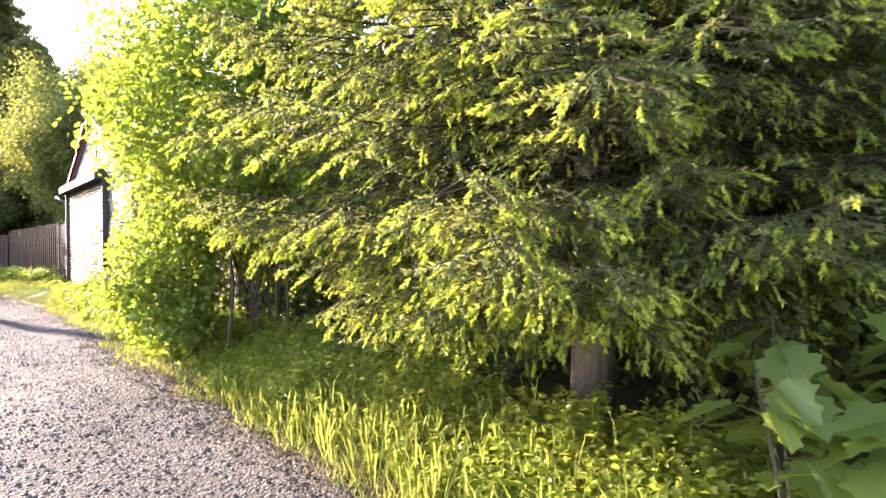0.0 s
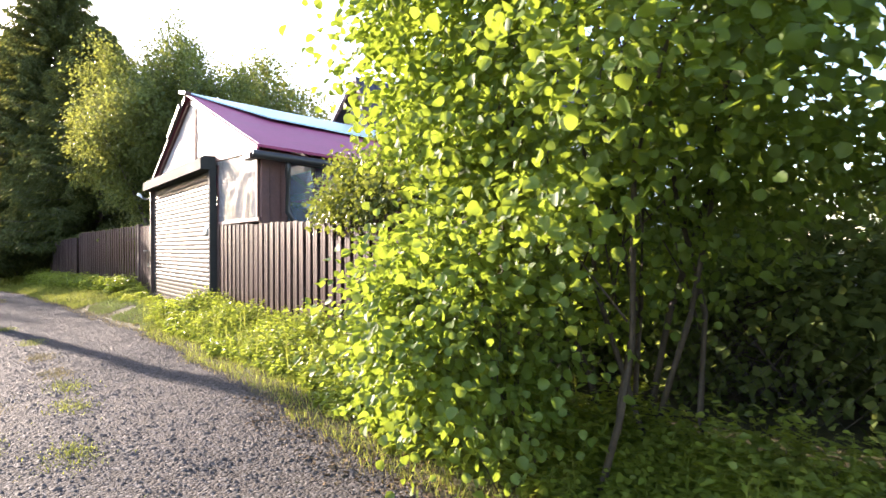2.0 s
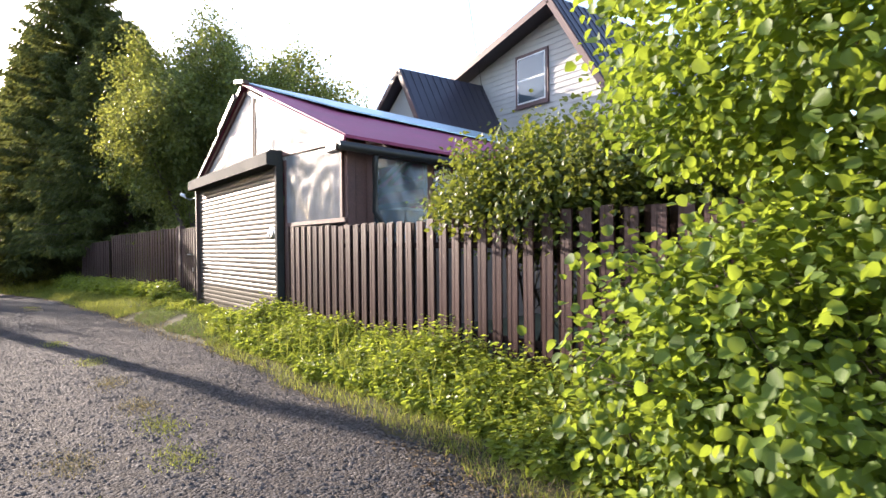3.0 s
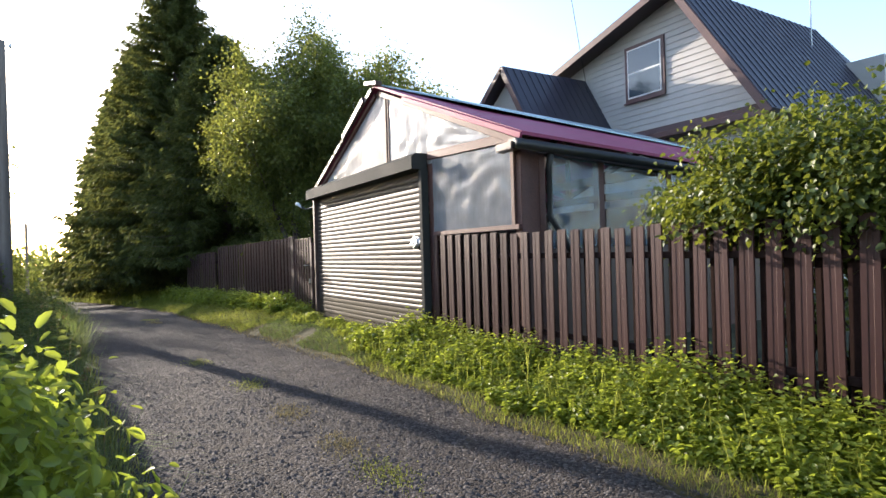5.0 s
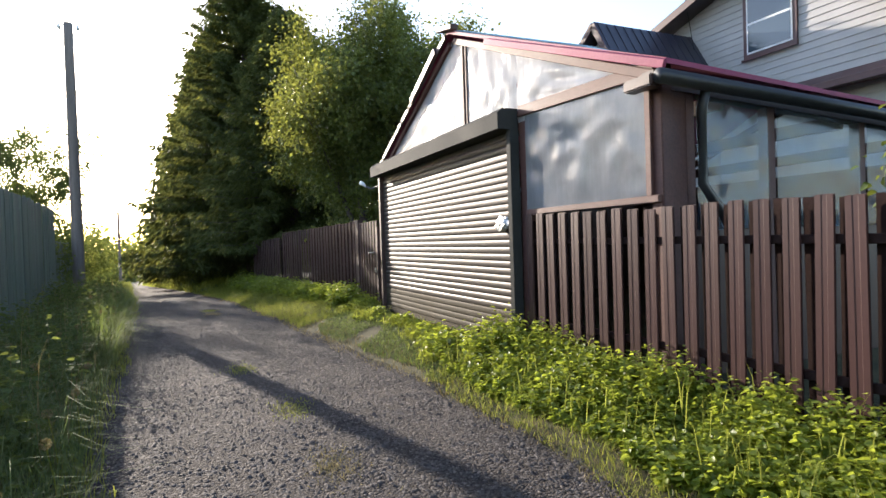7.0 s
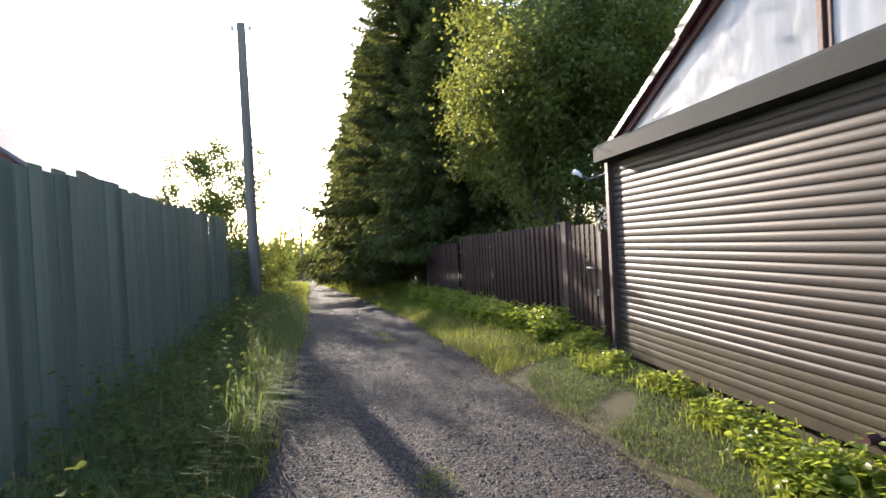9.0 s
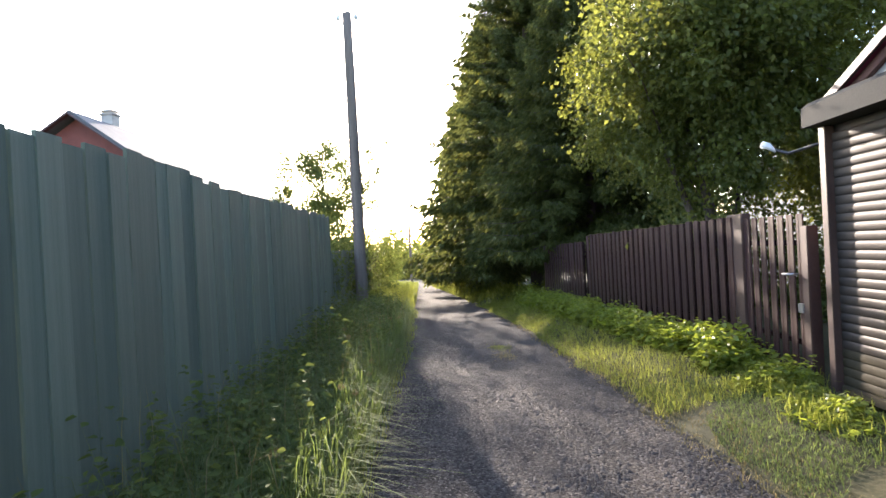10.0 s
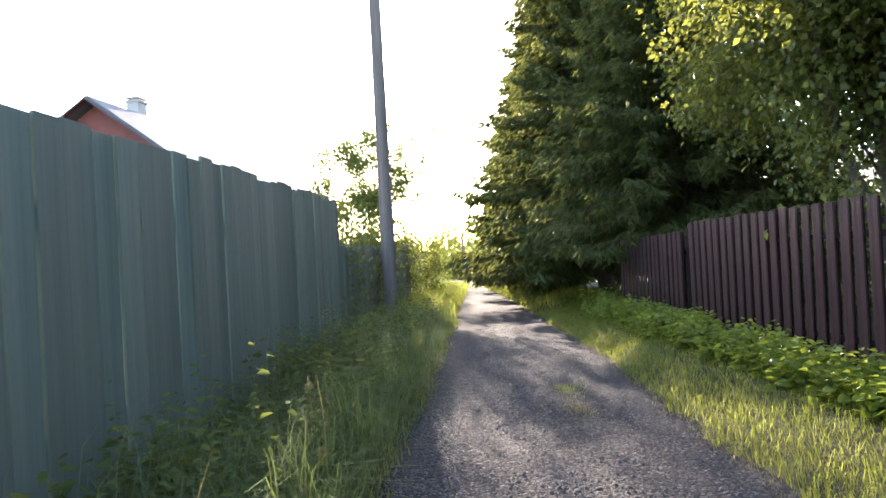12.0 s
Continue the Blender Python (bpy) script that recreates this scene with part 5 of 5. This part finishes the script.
    grass("verge_grass", "grass strip under the far spruces", r, P, 0.3, 0.02, M_GRASS)
    # shaded verge below the green fence
    fence_y = lambda x: -1.44 + 0.08 * (x + 8.6)
    P, u = scatter(r, 17000, -27, -8.4, lambda x: fence_y(x) if x > -22.6 else fence_y(x) - 0.5, lambda x: left_edge(x) - 0.02 + ragged(x, 7))
    grass("shaded_tall_grass", "tall drooping grass in the shade of the green fence", r, P, 0.36, 0.006, M_SHADY, (0.4, 1.2))
    P, u = scatter(r, 9500, -27, -8.4, lambda x: fence_y(x) + 0.15 if x > -22.6 else fence_y(x) - 0.4, lambda x: left_edge(x) - 0.12 + ragged(x, 7))
    keep = np.array([noise.noise(Vector((float(p[0]) * 1.3, float(p[1]) * 1.8, 6.0))) > -0.12 for p in P])
    grass("wispy_grass", "pale wispy arching grass in the shade of the green fence", r, P[keep], 0.70, 0.0046, M_WISP, (0.5, 1.35))
    P, u = scatter(r, 9000, -27, -2.0, lambda x: left_edge(x) - 0.4, lambda x: left_edge(x) + 0.10 + ragged(x, 7))
    grass("edge_grass", "short grass on the shaded edge of the lane", r, P, 0.14, 0.006, M_GRASS)
    P, u = scatter(r, 1500, -26, -8.6, lambda x: fence_y(x) + 0.03, lambda x: left_edge(x) - 0.2)
    weeds("shaded_weeds", "dark leafy weeds under the green fence", r, P, 0.66, 0.085, 11, M_DARKW, 0.6)
    P, u = scatter(r, 420, -24, -9.5, lambda x: fence_y(x) + 0.1, lambda x: left_edge(x) - 0.1)
    grass("dry_stalks", "thin dry stalks above the shaded grass", r, P, 0.80, 0.0045, M_DRY, (0.05, 0.7))
    # arching tussocks out in the light at the lane's edge
    for cx in (-14.6, -15.3, -16.1, -17.0, -18.2, -19.6, -21.0):
        n = 330
        P = np.stack([r.normal(cx, 0.16, n), r.normal(left_edge(cx) - 0.16, 0.08, n)], 1)
        P = np.concatenate([P, heights(P)[:, None]], 1)
        grass("grass_tussock", "arching pale green grass tussock by the lane", r, P, 0.72, 0.006, M_SHADY, (0.35, 1.1))
    P, u = scatter(r, 9000, -60, -26, lambda x: left_edge(x) - 2.0, lambda x: left_edge(x) + 0.05)
    grass("far_left_grass", "tall grass beside the far lane", r, P, 0.45, 0.018, M_GRASS)
    P, u = scatter(r, 6000, -9, 4, lambda x: -4.5, lambda x: left_edge(x) - 0.05)
    grass("near_left_grass", "meadow grass beside the near lane", r, P, 0.3, 0.010, M_GRASS)

    # fallen leaves and bits of straw on the lane's edge
    P, u = scatter(r, 2600, -8.0, 0.8, lambda x: right_edge(x) - 0.32 + ragged(x, 1), lambda x: right_edge(x) + 0.15)
    P[:, 2] += 0.014
    az = r.uniform(0, 6.28, len(P))
    D = np.stack([np.cos(az), np.sin(az), r.normal(0, 0.15, len(P))], 1)
    N = np.stack([r.normal(0, 0.25, len(P)), r.normal(0, 0.25, len(P)), np.ones(len(P))], 1)
    L = r.uniform(0.012, 0.04, len(P))
    tagged(new("leaf_litter", leaf_mesh("leaf_litter", P, D, N, L, L * 0.55, M_LITTER, 0.2)), "dry brown leaf litter on the edge of the lane", "litter", kind="stuff")


verge()


def tufts():
    r = rng_of(131)
    spots = [(-9.93, 0.82), (-8.57, 0.81), (-9.3, 0.86), (-10.9, 0.75), (-12.2, 0.72), (-7.4, 0.72), (-6.6, 0.35), (-7.9, 0.25), (-6.2, 0.75), (-8.9, 0.3), (-7.1, -0.05), (-14.0, 0.5), (-19.5, 0.45), (-20.2, 0.4)]
    for k, (x, y) in enumerate(spots):
        n = 420
        P = np.stack([r.normal(x, 0.15, n), r.normal(y, 0.08, n)], 1)
        P = np.concatenate([P, heights(P)[:, None]], 1)
        az = r.uniform(0, 6.28, n)
        D = np.stack([np.cos(az), np.sin(az), np.zeros(n)], 1)
        ob = new("grass_tuft", blade_mesh("grass_tuft", P, D, r.uniform(0.012, 0.05, n), np.full(n, 0.005), r.uniform(0.7, 1.35, n), M_GRASS if k % 3 else M_DRY))
        tagged(ob, "low yellow-green grass tuft in the middle of the lane", "grass", "grass tufts in the lane", "stuff")


tufts()


def dandelion(x, y, h, seed):
    r = rng_of(seed)
    z = ground_z(x, y)
    ob = thing("dandelion", x, y, z, "dandelion seed head on a bare stalk", "dandelion", "dandelions under the green fence")
    tip = Vector((x + r.normal(0, 0.05), y + r.normal(0, 0.05), z + h))
    part("stalk", tube(bmesh.new(), [(x, y, z - 0.02), Vector((x, y, z)).lerp(tip, 0.6) + Vector((0.01, 0.01, 0)), tip], [0.004, 0.003, 0.0025], 5), M_GRASS, ob)
    n = 60
    D = unit(r.normal(0, 1, (n, 3)))
    P = np.tile(np.array([tuple(tip)]), (n, 1)) + D * 0.006
    raw("seed_head", leaf_mesh("seed_head", P, D, unit(r.normal(0, 1, (n, 3))), np.full(n, 0.022), np.full(n, 0.012), M_DRY, 0.2, ((0.7, 0.15), (0.9, 0.5))), ob)


dr = random.Random(9)
for k in range(26):
    dx = -10.5 - k * 0.5 + dr.uniform(-0.2, 0.2)
    dandelion(dx, left_edge(dx) - dr.uniform(0.05, 0.75), dr.uniform(0.28, 0.55), 200 + k)


def gravel():
    """Loose stones on the lane, each an uneven chip bedded in the ground."""
    r = rng_of(151)
    n = 105000
    x = -24 + 25 * r.random(n) ** 0.9
    u = r.random(n)
    a = np.array([left_edge(float(v)) for v in x])
    b = np.array([right_edge(float(v)) for v in x])
    y = a + (b - a) * u
    z = heights(np.stack([x, y], 1)) + 0.005
    C = np.stack([x, y, z], 1)
    size = 0.004 + 0.017 * r.random(n) ** 2.4
    axes = np.array([[1, 0, 0], [0, 1, 0], [-1, 0, 0], [0, -1, 0], [0, 0, 0.55]], float)
    ang = r.uniform(0, 6.28, n)
    ca, sa = np.cos(ang), np.sin(ang)
    V = np.repeat(axes[None], n, 0) * r.uniform(0.6, 1.3, (n, 5, 1)) + r.normal(0, 0.12, (n, 5, 3))
    W = V.copy()
    W[:, :, 0] = V[:, :, 0] * ca[:, None] - V[:, :, 1] * sa[:, None]
    W[:, :, 1] = V[:, :, 0] * sa[:, None] + V[:, :, 1] * ca[:, None]
    W = C[:, None] + W * size[:, None, None]
    f = np.array([[0, 1, 4], [1, 2, 4], [2, 3, 4], [3, 0, 4]])
    F = (np.arange(n)[:, None, None] * 5 + f[None]).reshape(-1, 3)
    ob = new("gravel", mesh_of("gravel", W.reshape(-1, 3), F, M_STONE))
    tagged(ob, "loose grey gravel chips scattered over the lane", "gravel", kind="stuff")


gravel()
